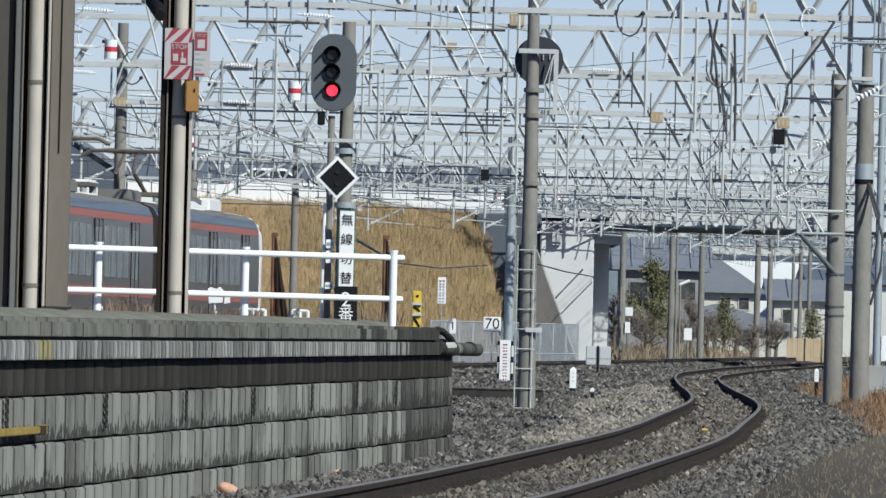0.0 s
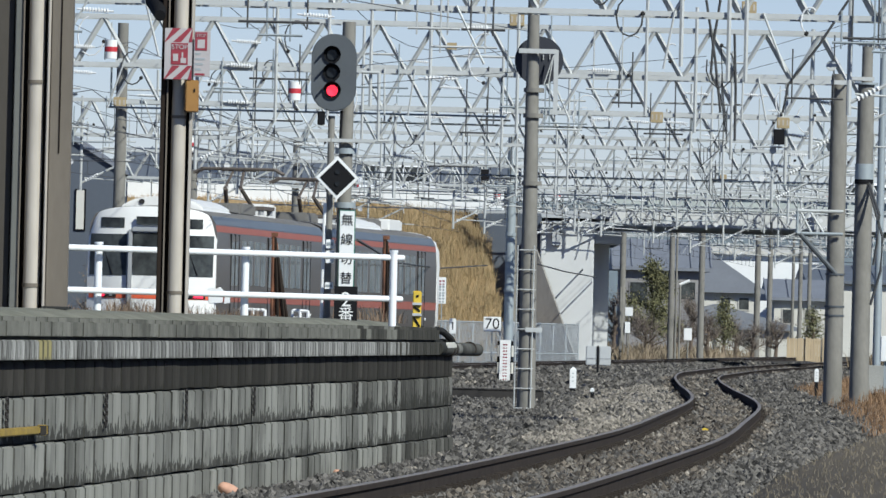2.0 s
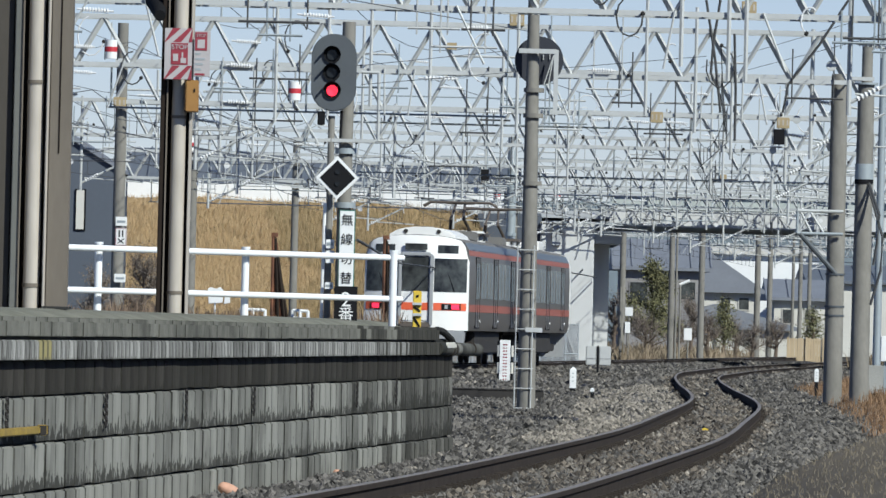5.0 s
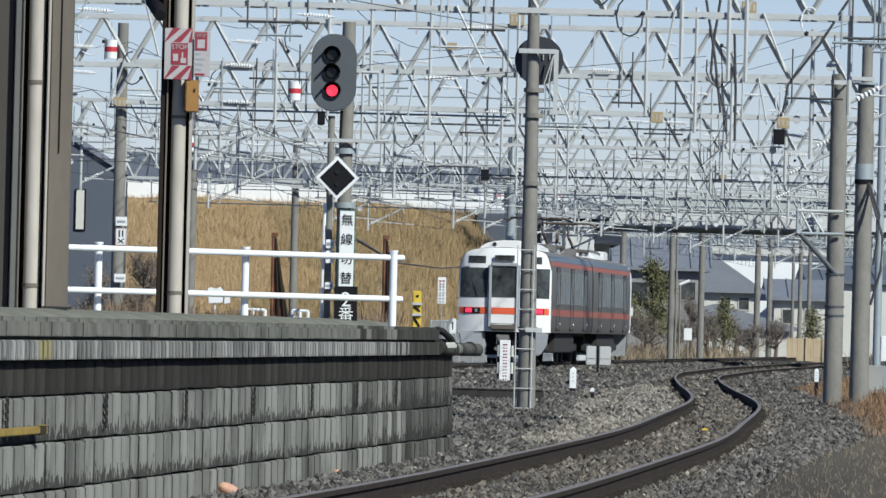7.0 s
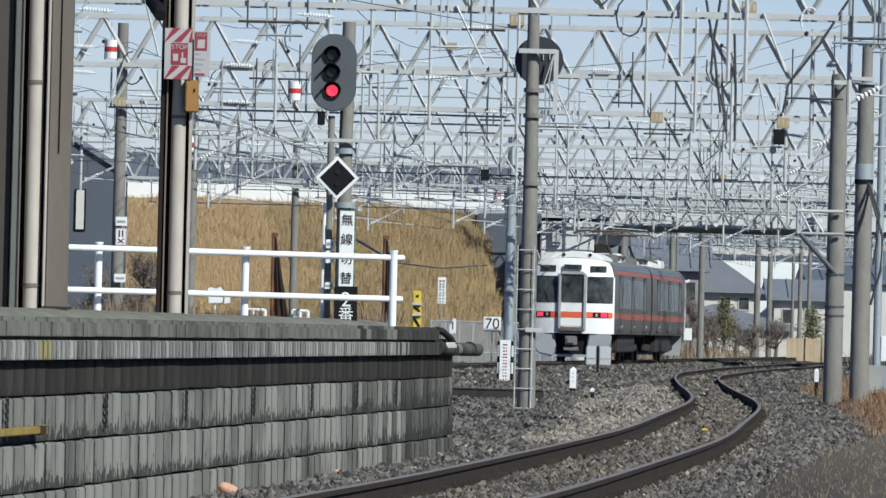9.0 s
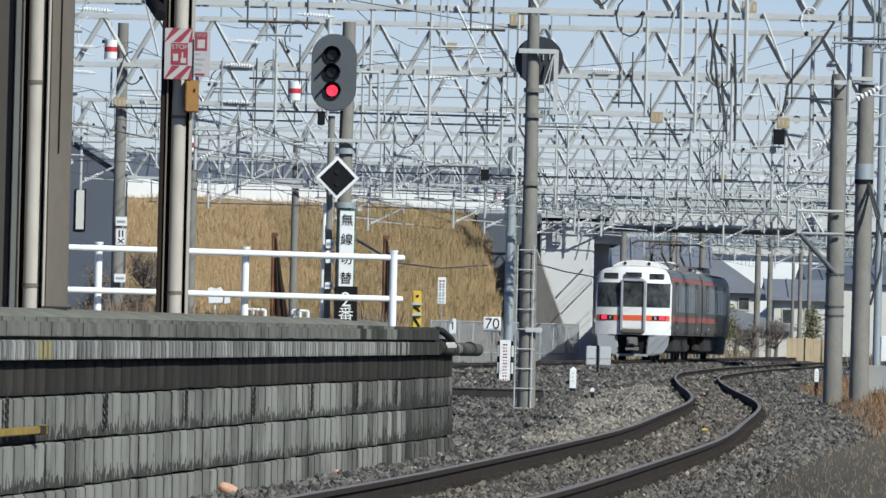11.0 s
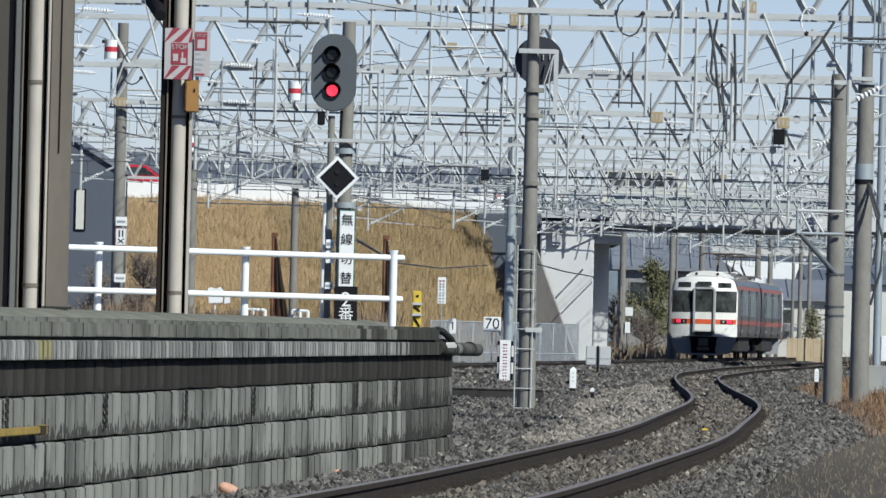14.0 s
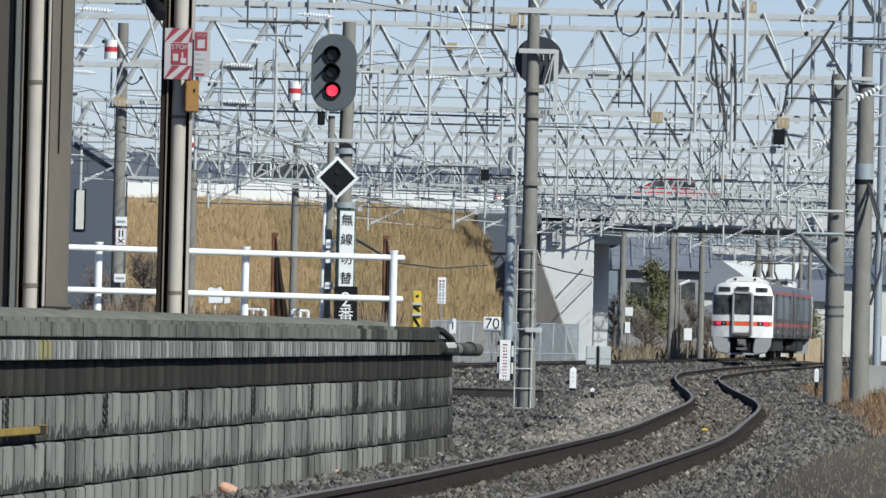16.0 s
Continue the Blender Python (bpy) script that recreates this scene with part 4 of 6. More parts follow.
gantry(373.3, 2.676, 15.739, 6.05, 0.62, "pole", (3.6, 5.4, 8.4, 11.2, 13.4), 0.74)


def wire(name, pts, r, label, parent=None):
    bm = bmesh.new()
    pipe_path(bm, pts, r)
    o = part(name, bm, "wire", parent)
    if not parent:
        tagged(o, label, "cable")
    return o


def catenary():
    ys = [r[0] for r in ROWS]
    for off, fx in ((0, train_x), (0, near_x), (-4.4, train_x), (-8.8, train_x)):
        c = thing("overhead_wire", "dark overhead contact line with messenger wire", "overhead line", "overhead lines")
        con, mes = [], []
        drop = bmesh.new()
        for a, b in zip(ys, ys[1:]):
            for i in range(8):
                y = a + (b - a) * i / 8
                s = i / 8
                xa = fx(a) + off + (0.2 if ys.index(a) % 2 else -0.2)
                xb = fx(b) + off + (-0.2 if ys.index(a) % 2 else 0.2)
                x = xa + (xb - xa) * s
                con.append((x, y, 5.05))
                zm = 5.8 - 2.0 * s * (1 - s)
                mes.append((x, y, zm))
                if i:
                    tube(drop, (x, y, 5.05), (x, y, zm), 0.008, 4)
        wire("contact_wire", con, 0.009, "", c)
        wire("messenger_wire", mes, 0.009, "", c)
        tagged(part("dropper_wire", drop, "wire", c), kind="stuff")


catenary()


def feeders():
    ys = [r[0] for r in ROWS]
    for off, zz in ((-3.2, 7.75), (-7.2, 7.6), (-11.5, 7.8), (2.8, 7.7), (5.2, 7.9), (-5.1, 8.4), (0.8, 8.3), (-1.1, 6.1), (-9.3, 6.0)):
        pts = []
        for a, b in zip(ys, ys[1:]):
            for i in range(6):
                s = i / 6
                y = a + (b - a) * s
                pts.append((train_x(y) + off, y, zz - 2.2 * s * (1 - s)))
        wire("feeder_wire", pts, 0.008, "dark feeder wire strung along the gantries")


feeders()

# ---------- lettering ----------
def text(name, words, size, parent, loc, material, label="", turn=0.0, depth=0.004):
    """Raised letters in the built-in font, facing -y."""
    cu = bpy.data.curves.new(name, "FONT")
    cu.body, cu.size, cu.extrude = words, size, depth
    cu.align_x, cu.align_y = "CENTER", "CENTER"
    tmp = new(name, cu)
    me = bpy.data.meshes.new_from_object(tmp.evaluated_get(bpy.context.evaluated_depsgraph_get()))
    bpy.data.objects.remove(tmp)
    me.materials.append(M[material])
    ob = new(name, me)
    ob.parent = parent
    ob.location = loc
    ob.rotation_euler = (radians(90), 0, radians(turn))
    if label:
        ob["label"] = label
    return ob


def plate(name, x0, x1, y, z0, z1, material, parent, label="", t=0.02, bevel=0.003):
    return bar(name, x0, x1, y, y + t, z0, z1, material, parent, label, bevel)


# ---------- canopy columns on the platform ----------
def columns():
    d = 73.0
    c = thing("canopy_column", "brown and beige steel canopy column with a cream drainpipe", "column", "platform canopy columns")
    zt, zb = 4.6, 1.08

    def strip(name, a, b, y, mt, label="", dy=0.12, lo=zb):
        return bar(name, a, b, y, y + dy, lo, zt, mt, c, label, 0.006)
    strip("web_panel", -3.752, -3.402, d + 0.05, "webpaint_shaded", "dull brown steel web, darkened for canopy shade", 0.3)
    # near-black strips paint the shade in this gap and behind the pipe
    strip("web_gap_shade", -3.402, -3.385, d + 0.1, "brown", "dark strip painting a shaded gap", 0.2)
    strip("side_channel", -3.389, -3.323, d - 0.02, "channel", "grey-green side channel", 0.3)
    strip("back_shade", -3.323, -3.115, d + 0.16, "brown", "dark plate painting the shade behind the pipe", 0.1)
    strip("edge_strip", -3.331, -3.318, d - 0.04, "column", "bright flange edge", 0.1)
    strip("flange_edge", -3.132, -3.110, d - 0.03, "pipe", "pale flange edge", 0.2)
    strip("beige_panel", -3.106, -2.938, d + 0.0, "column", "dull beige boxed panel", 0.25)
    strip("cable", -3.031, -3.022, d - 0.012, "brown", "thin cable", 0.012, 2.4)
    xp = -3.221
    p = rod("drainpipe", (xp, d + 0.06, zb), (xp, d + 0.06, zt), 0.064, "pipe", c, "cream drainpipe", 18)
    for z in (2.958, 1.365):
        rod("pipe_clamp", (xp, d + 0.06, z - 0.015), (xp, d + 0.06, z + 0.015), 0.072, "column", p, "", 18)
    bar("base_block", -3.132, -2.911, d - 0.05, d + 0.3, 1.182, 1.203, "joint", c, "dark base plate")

    d = 82.0
    c2 = thing("canopy_column", "dark brown steel column with a cream drainpipe and warning signs", "column", "platform canopy columns")
    zb = 1.07
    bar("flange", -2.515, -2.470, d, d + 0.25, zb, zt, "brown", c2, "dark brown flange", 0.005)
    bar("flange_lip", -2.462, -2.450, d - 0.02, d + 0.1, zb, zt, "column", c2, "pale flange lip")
    # dark plate paints the shade behind the second drainpipe
    bar("back_shade", -2.470, -2.246, d + 0.14, d + 0.2, zb, zt, "brown", c2)
    bar("right_flange", -2.261, -2.236, d - 0.01, d + 0.25, zb, zt, "pipe", c2, "pale right flange", 0.004)
    p = rod("drainpipe", (-2.351, d + 0.05, zb), (-2.351, d + 0.05, zt), 0.066, "pipe", c2, "cream drainpipe", 18)
    for z in (1.364, 2.910):
        rod("pipe_clamp", (-2.351, d + 0.05, z - 0.014), (-2.351, d + 0.05, z + 0.014), 0.073, "column", p, "", 18)
    # warning sign: striped plate, red panel, second plate beside it
    s = thing("warning_sign", "red and white striped stop sign fixed to a column", "sign")
    x0, x1, z0, z1 = -2.489, -2.246, 3.235, 3.686
    y = 81.86
    plate("sign_plate", x0, x1, y, z0, z1, "signface", s)
    w = (z1 - z0)
    for zz0, zz1 in ((z0, z0 + 0.27 * w), (z1 - 0.27 * w, z1)):
        for k in range(3):
            xa = x0 - 0.06 + k * 0.135
            pts = [(max(x0, min(x1, px)), pz) for px, pz in ((xa, zz0), (xa + 0.07, zz0), (xa + 0.20, zz1), (xa + 0.13, zz1))]
            if abs(pts[1][0] - pts[0][0]) + abs(pts[2][0] - pts[3][0]) < 0.01:
                continue
            bm = bmesh.new()
            prism(bm, pts, "y", y - 0.004, y + 0.001)
            part("stripe", bm, "signred", s)
    xm = (x0 + x1) / 2
    plate("red_panel", xm - 0.062, xm + 0.085, y - 0.005, z0 + 0.29 * w, z1 - 0.29 * w, "signred", s, t=0.006, bevel=0)
    text("lettering", "STOP", 0.06, s, (xm + 0.012, y - 0.007, z1 - 0.37 * w), "signface")
    plate("pictogram", xm - 0.045, xm + 0.0, y - 0.008, z0 + 0.36 * w, z0 + 0.5 * w, "signface", s, t=0.004, bevel=0)
    plate("pictogram", xm + 0.022, xm + 0.07, y - 0.008, z0 + 0.32 * w, z0 + 0.42 * w, "signface", s, "pointing palm", t=0.004, bevel=0)
    plate("pictogram", xm + 0.03, xm + 0.044, y - 0.008, z0 + 0.422 * w, z0 + 0.53 * w, "signface", s, "raised finger", t=0.004, bevel=0)
    x2, x3 = -2.231, -2.088
    plate("side_plate", x2, x3, y + 0.04, z0 + 0.03, z1 - 0.02, "signface", s, "white notice plate")
    plate("side_red_panel", x2 + 0.01, x2 + 0.115, y + 0.035, z1 - 0.19, z1 - 0.03, "signred", s, t=0.006, bevel=0)
    text("lettering", "STOP", 0.036, s, (x2 + 0.062, y + 0.033, z1 - 0.06), "signface")
    plate("pictogram", x2 + 0.03, x2 + 0.095, y + 0.033, z1 - 0.17, z1 - 0.095, "signface", s, t=0.004, bevel=0)
    for k in range(5):
        plate("text_bar", x2 + 0.012, x2 + 0.06 + 0.05 * ((k * 37 % 10) / 10), y + 0.037, z1 - 0.23 - 0.045 * k, z1 - 0.212 - 0.045 * k, "steelgrey" if k < 4 else "signred", s, t=0.004, bevel=0)
    b = thing("alarm_box", "ochre metal box on the column below the sign", "box")
    bar("box_body", -2.295, -2.181, 81.86, 82.02, 2.953, 3.232, "ochre", b, "", 0.008)
    # brown strip paints the shade along the box's left side
    bar("box_shade_strip", -2.305, -2.290, 81.87, 82.02, 2.963, 3.222, "brown", b)
    plate("latch", -2.221, -2.211, 81.85, 3.128, 3.158, "black", b, bevel=0)
    sp = thing("loudspeaker", "dark loudspeaker hanging by the column", "loudspeaker")
    bm = bmesh.new()
    tube(bm, (-2.538, 81.900, 3.793), (-2.574, 82.300, 3.945), 0.05, 16, 0.11)
    part("horn", bm, "black", sp, smooth=True)
    rod("bracket", (-2.550, 82.200, 3.892), (-2.466, 82.200, 3.924), 0.02, "black", sp)
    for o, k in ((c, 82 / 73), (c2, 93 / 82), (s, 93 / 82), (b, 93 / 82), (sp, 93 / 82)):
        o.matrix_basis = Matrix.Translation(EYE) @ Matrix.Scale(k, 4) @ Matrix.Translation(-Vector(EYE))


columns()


# ---------- white pipe fence ----------
def fence():
    f = thing("pipe_fence", "white painted steel pipe fence on the platform", "fence")
    top = [(-4.531, 108.500, 1.947), (-4.023, 109.000, 1.937), (-2.323, 109.900, 1.928), (-0.581, 110.700, 1.937), (-0.467, 110.800, 1.934)]
    low = [(-4.519, 108.500, 1.454), (-4.011, 109.000, 1.449), (-2.311, 109.900, 1.428), (-0.569, 110.700, 1.441), (-0.475, 110.800, 1.444)]
    for name, line in (("top_rail", top), ("lower_rail", low)):
        rod(name, line[0], line[-1], 0.036, "fencewhite", f, "", 12)
    for i in (1, 2, 3):
        x, y, z = top[i]
        rod("post", (x, y, 0.99), (x, y, z + 0.06), 0.045, "fencewhite", f, "", 12)
        rod("post_cap", (x, y, z + 0.06), (x, y, z + 0.085), 0.052, "fencewhite", f, "", 12)


fence()


# ---------- colour light signal ----------
def stadium(w, h, n=14):
    r = w / 2
    pts = []
    for i in range(n + 1):
        a = math.pi * i / n
        pts.append((r * math.cos(a), h / 2 - r + r * math.sin(a)))
    for i in range(n + 1):
        a = math.pi + math.pi * i / n
        pts.append((r * math.cos(a), -h / 2 + r + r * math.sin(a)))
    return pts


def hooded(parent, x, y, z, r, lens, lit):
    bm = bmesh.new()
    for i in range(18):
        a0 = math.pi * (0.02 + 0.96 * i / 18)
        a1 = math.pi * (0.02 + 0.96 * (i + 1) / 18)
        q = []
        for a, yy, rr in ((a0, y, r), (a1, y, r), (a1, y - 0.13, r * 1.02), (a0, y - 0.13, r * 1.02)):
            q.append(bm.verts.new((x + rr * math.cos(a), yy, z + rr * math.sin(a))))
        bm.faces.new(q)
        q = [bm.verts.new((x + (r - 0.006) * math.cos(a), yy, z + (r - 0.006) * math.sin(a))) for a, yy in ((a0, y - 0.13), (a1, y - 0.13), (a1, y), (a0, y))]
        bm.faces.new(q)
    h = part("hood", bm, "black", parent, "black sun hood")
    rod("lens_ring", (x, y + 0.01, z), (x, y - 0.03, z), r * 0.98, "black", parent, "", 20)
    rod("lens", (x, y - 0.03, z), (x, y - 0.045, z), r * (0.64 if lit else 0.6), lens, parent, "glowing red lens" if lit else "dark unlit lens", 20)


def signal():
    s = thing("railway_signal", "three-lamp colour light signal showing red on a grey post", "signal")
    y = 112.0
    cx, cz = -1.363, 4.149
    bm = bmesh.new()
    prism(bm, [(cx + a, cz + b) for a, b in stadium(0.545, 0.935)], "y", y - 0.05, y)
    part("backplate", bm, "sigback", s, "dark grey rounded backplate", bevel=0.01)
    bm = bmesh.new()
    prism(bm, [(cx - 0.02 + a, cz + b) for a, b in stadium(0.3, 0.8)], "y", y, y + 0.22)
    part("lamp_housing", bm, "black", s, bevel=0.01)
    for (px, pz), l, on in (((-1.389, 4.359), "lens_dark", False), ((-1.390, 4.148), "lens_dark", False), ((-1.378, 3.931), "lens_red", True)):
        hooded(s, px, y - 0.05, pz, 0.105, l, on)
    rod("post", (-1.208, y + 0.25, 0.95), (-1.195, y + 0.25, 4.772), 0.088, "pole", s, "tall grey concrete post", 16, 0.08)
    rod("side_post", (-1.378, y + 0.1, 0.95), (-1.378, y + 0.1, 3.632), 0.042, "pole", s, "thin grey post", 10)
    rod("conduit", (-1.444, y + 0.02, 0.98), (-1.431, y + 0.02, 2.578), 0.02, "white", s, "", 8)
    rod("hanging_cable", (-1.256, y + 0.1, 3.697), (-1.269, y + 0.1, 3.329), 0.016, "black", s, "", 8)
    bar("relay_box", -1.546, -1.458, y - 0.02, y + 0.12, 3.514, 3.683, "black", s, "small black box", 0.01)
    bar("bracket_bar", -1.451, -0.847, y + 0.06, y + 0.12, 3.319, 3.360, "galv", s, "galvanised bracket")
    rod("clamp_band", (-1.198, y + 0.25, 3.182), (-1.198, y + 0.25, 3.250), 0.13, "steelgrey", s, "", 16)
    rod("clamp_band", (-1.194, y + 0.25, 2.530), (-1.194, y + 0.25, 2.598), 0.13, "steelgrey", s, "", 16)
    # diamond board
    dm = thing("diamond_board", "black diamond signal board with a white border", "sign")
    cx, cz, r = -1.287, 2.883, 0.262
    bm = bmesh.new()
    prism(bm, [(cx - r, cz), (cx, cz - r), (cx + r, cz), (cx, cz + r)], "y", 111.72, 111.75)
    part("border", bm, "white", dm, "white border", bevel=0.003)
    r = 0.212
    bm = bmesh.new()
    prism(bm, [(cx - r, cz), (cx, cz - r), (cx + r, cz), (cx, cz + r)], "y", 111.714, 111.73)
    part("face", bm, "black", dm, "black face")
    for dz in (-0.07, 0.07):
        rod("lamp", (cx, 111.70, cz + dz), (cx, 111.715, cz + dz), 0.03, "lens_dark", dm, "unlit lamp", 12)
    rod("stay", (cx, 111.76, cz - 0.1), (cx + 0.08, 112.2, cz - 0.1), 0.02, "steelgrey", dm)
    # vertical name boards
    b = thing("vertical_sign", "tall white board with black vertical lettering and green edge", "sign")
    x0, x1 = -1.254, -1.057
    z0, z1 = 1.552, 2.501
    plate("edge_board", x0, x1, 111.8, z0, z1, "green", b, "thin green edge")
    plate("white_face", x0 + 0.012, x1 - 0.012, 111.794, z0 + 0.012, z1 - 0.012, "white", b, t=0.01, bevel=0)
    for i, ch in enumerate("無線切替"):
        text("lettering", ch, 0.15, b, ((x0 + x1) / 2, 111.79, z1 - 0.13 - i * 0.232), "black")
    b = thing("platform_number_sign", "black sign with white platform number lettering", "sign")
    x0, x1, z1 = -1.290, -1.012, 1.585
    plate("face", x0, x1, 111.77, 0.98, z1, "black", b, "black face")
    text("lettering", "2", 0.25, b, ((x0 + x1) / 2 + 0.005, 111.765, 1.419), "white")
    text("lettering", "番", 0.19, b, ((x0 + x1) / 2 + 0.005, 111.765, 1.236), "white")
    for z_a, z_b in ((2.036, 2.144), (1.860, 2.009), (1.548, 1.629)):
        q = thing("small_plate", "small white plate with worn markings on the post", "plate", "plates on the signal post")
        plate("plate_face", -1.409, -1.307, 111.92, z_a, z_b, "white", q)
        plate("mark_bar", -1.396, -1.321, 111.915, (z_a * 2 + z_b) / 3, (z_a + z_b * 2) / 3, "steelgrey", q, t=0.004, bevel=0)


signal()


def rusty_post(x, z1, spread, y):
    """A flat bundle of rusted bars, narrow at the head and splayed at the foot."""
    r = thing("rusty_stake", "splayed bundle of rusty steel bars behind the fence", "stake", "rusty stakes")
    for k in range(6):
        bm = bmesh.new()
        tube(bm, (x + k * spread / 5, y + 0.03 * (k % 2), 0.99), (x + k * 0.013, y + 0.02 * (k % 2), z1 - 0.012 * k * k), 0.022, 6)
        part("bar", bm, "rust" if k in (0, 1, 3) else "brown", r, "" if k in (0, 1, 3) else "dark corroded bar")
    bar("head_plate", x - 0.025, x + 0.06, y - 0.03, y + 0.05, z1 - 0.03, z1 + 0.02, "rust", r, "rusted head plate")


rusty_post(-2.13, 2.238, 0.23, 116.9)
rusty_post(-0.735, 2.240, 0.17, 117.2)


# ---------- signs and small trackside things ----------
def sign_on_post(name, label, cat, x, y, z0, z1, w, mt, group="", post=0.02, words=None, size=0.2, wmat="black", shape="plain"):
    s = thing(name, label, cat, group)
    zg = height(x, y) - 0.15
    rod("post", (x, y + 0.03, zg), (x, y + 0.03, z1 - 0.02), post, "steelgrey", s, "", 8)
    plate("plate", x - w / 2, x + w / 2, y - 0.02, z0, z1, mt, s, t=0.03, bevel=0.012)
    if words:
        text("lettering", words, size, s, (x, y - 0.024, (z0 + z1) / 2), wmat)
    return s


sign_on_post("speed_sign", "white speed limit plate reading 70 on a thin post", "sign", 1.889, 345, 1.062, 1.606, 0.647, "white", words="70", size=0.56)
sign_on_post("marker_sign", "small white plate reading 1 on a post", "sign", 0.424, 342, 0.943, 1.503, 0.243, "white", words="1", size=0.42)
s = sign_on_post("notice_board", "white board with worn markings on a thin post", "sign", -0.003, 345, 2.04, 3.023, 0.31, "white")
for k in range(8):
    for dx, w in ((-0.065, 0.07), (0.055, 0.06 + 0.02 * (k % 2))):
        plate("mark_bar", -0.003 + dx - w / 2, -0.003 + dx + w / 2, 344.974, 2.089 + k * 0.108, 2.089 + 0.055 + 0.012 * (k % 3) + k * 0.108, "signred" if k > 5 else "steelgrey", s, t=0.004, bevel=0)
s = sign_on_post("distance_marker", "yellow stepped marker with black characters", "sign", -0.368, 140, 0.9, 1.667, 0.13, "yellow")
rod("dot_mark", (-0.365, 139.97, 1.585), (-0.365, 139.985, 1.585), 0.022, "black", s, "black dot", 10)
for zz in (1.47, 1.31):
    plate("shelf", -0.44, -0.296, 139.93, zz - 0.02, zz + 0.02, "galv", s, "grey clamp", t=0.08)
for za, zc in ((1.43, 1.36), (1.27, 1.13), (1.10, 1.0)):
    rod("slant_mark", (-0.415, 139.976, za), (-0.325, 139.976, zc), 0.017, "black", s, "black slanting mark", 6)
# red and white vertical board between black and cream posts
nb = thing("vertical_notice", "tall white board with red vertical marks between banded posts", "sign")
yb = 236.0
for px_ in (1.473, 1.816):
    rod("banded_post", (px_, yb, height(px_, yb) - 0.2), (px_, yb, 0.839), 0.033, "black", nb, "black post", 8)
    for z, l in ((0.02, 0.28), (0.45, 0.28)):
        rod("band", (px_, yb, z), (px_, yb, z + l), 0.039, "plaster", nb, "cream band", 8)
plate("board", 1.501, 1.770, yb - 0.07, -0.205, 0.867, "white", nb, "white board")
for k in range(12):
    z = -0.140 + k * 0.079
    for dx, w in ((-0.03, 0.045), (0.03, 0.03 + 0.01 * (k % 3))):
        plate("mark_bar", 1.636 + dx - w / 2, 1.636 + dx + w / 2, yb - 0.076, z, z + 0.026 + 0.008 * (k % 2), "signred", nb, t=0.005, bevel=0)


def bollard(x, y, z1, r, zg, label, cap=True):
    b = thing("marker_post", label, "marker post", "trackside marker posts")
    bar("base", x - r * 0.9, x + r * 0.9, y - r * 0.9, y + r * 0.9, zg - 0.2, zg + 0.12, "black", b, "black foot")
    bm = bmesh.new()
    box(bm, x - r, x + r, y - r, y + r, zg + 0.12, z1 - r * 0.9)
    tip = bm.verts.new((x, y, z1))
    c = [bm.verts.new((x + p * r, y + q * r, z1 - r * 0.9)) for p, q in ((-1, -1), (1, -1), (1, 1), (-1, 1))]
    for i in range(4):
        bm.faces.new((c[i], c[(i + 1) % 4], tip))
    up = part("shaft", bm, "white", b, "white painted shaft")
    for k in range(3):
        z = zg + (z1 - zg) * (0.45 + 0.14 * k)
        plate("mark_bar", x - r * 0.3, x + r * 0.15, y - r - 0.003, z, z + 0.02, "steelgrey", b, t=0.01, bevel=0)


bollard(2.857, 200, 0.370, 0.07, -0.212, "white numbered marker post with a black foot in the ballast")
bollard(3.113, 190, -0.010, 0.04, -0.217, "small black and white marker post in the ballast")
bollard(8.281, 205, 0.448, 0.045, 0.150 - 0.12, "short white marker post in dry grass")

gb = thing("cable_cabinet", "pair of pale grey equipment boxes beside the track", "equipment box")
for a, b in ((4.530, 4.864), (4.934, 5.303)):
    bx = bar("cabinet", a, b, 290, 290.4, 0.100, 0.693, "boxgrey", gb, "grey painted box", 0.02)
    bar("lid_line", a + 0.01, b - 0.01, 289.985, 289.999, 0.30, 0.325, "skirt", bx)
bar("stand", 4.868, 4.930, 289.97, 290.2, -0.3, 0.711, "black", gb, "dark centre post")


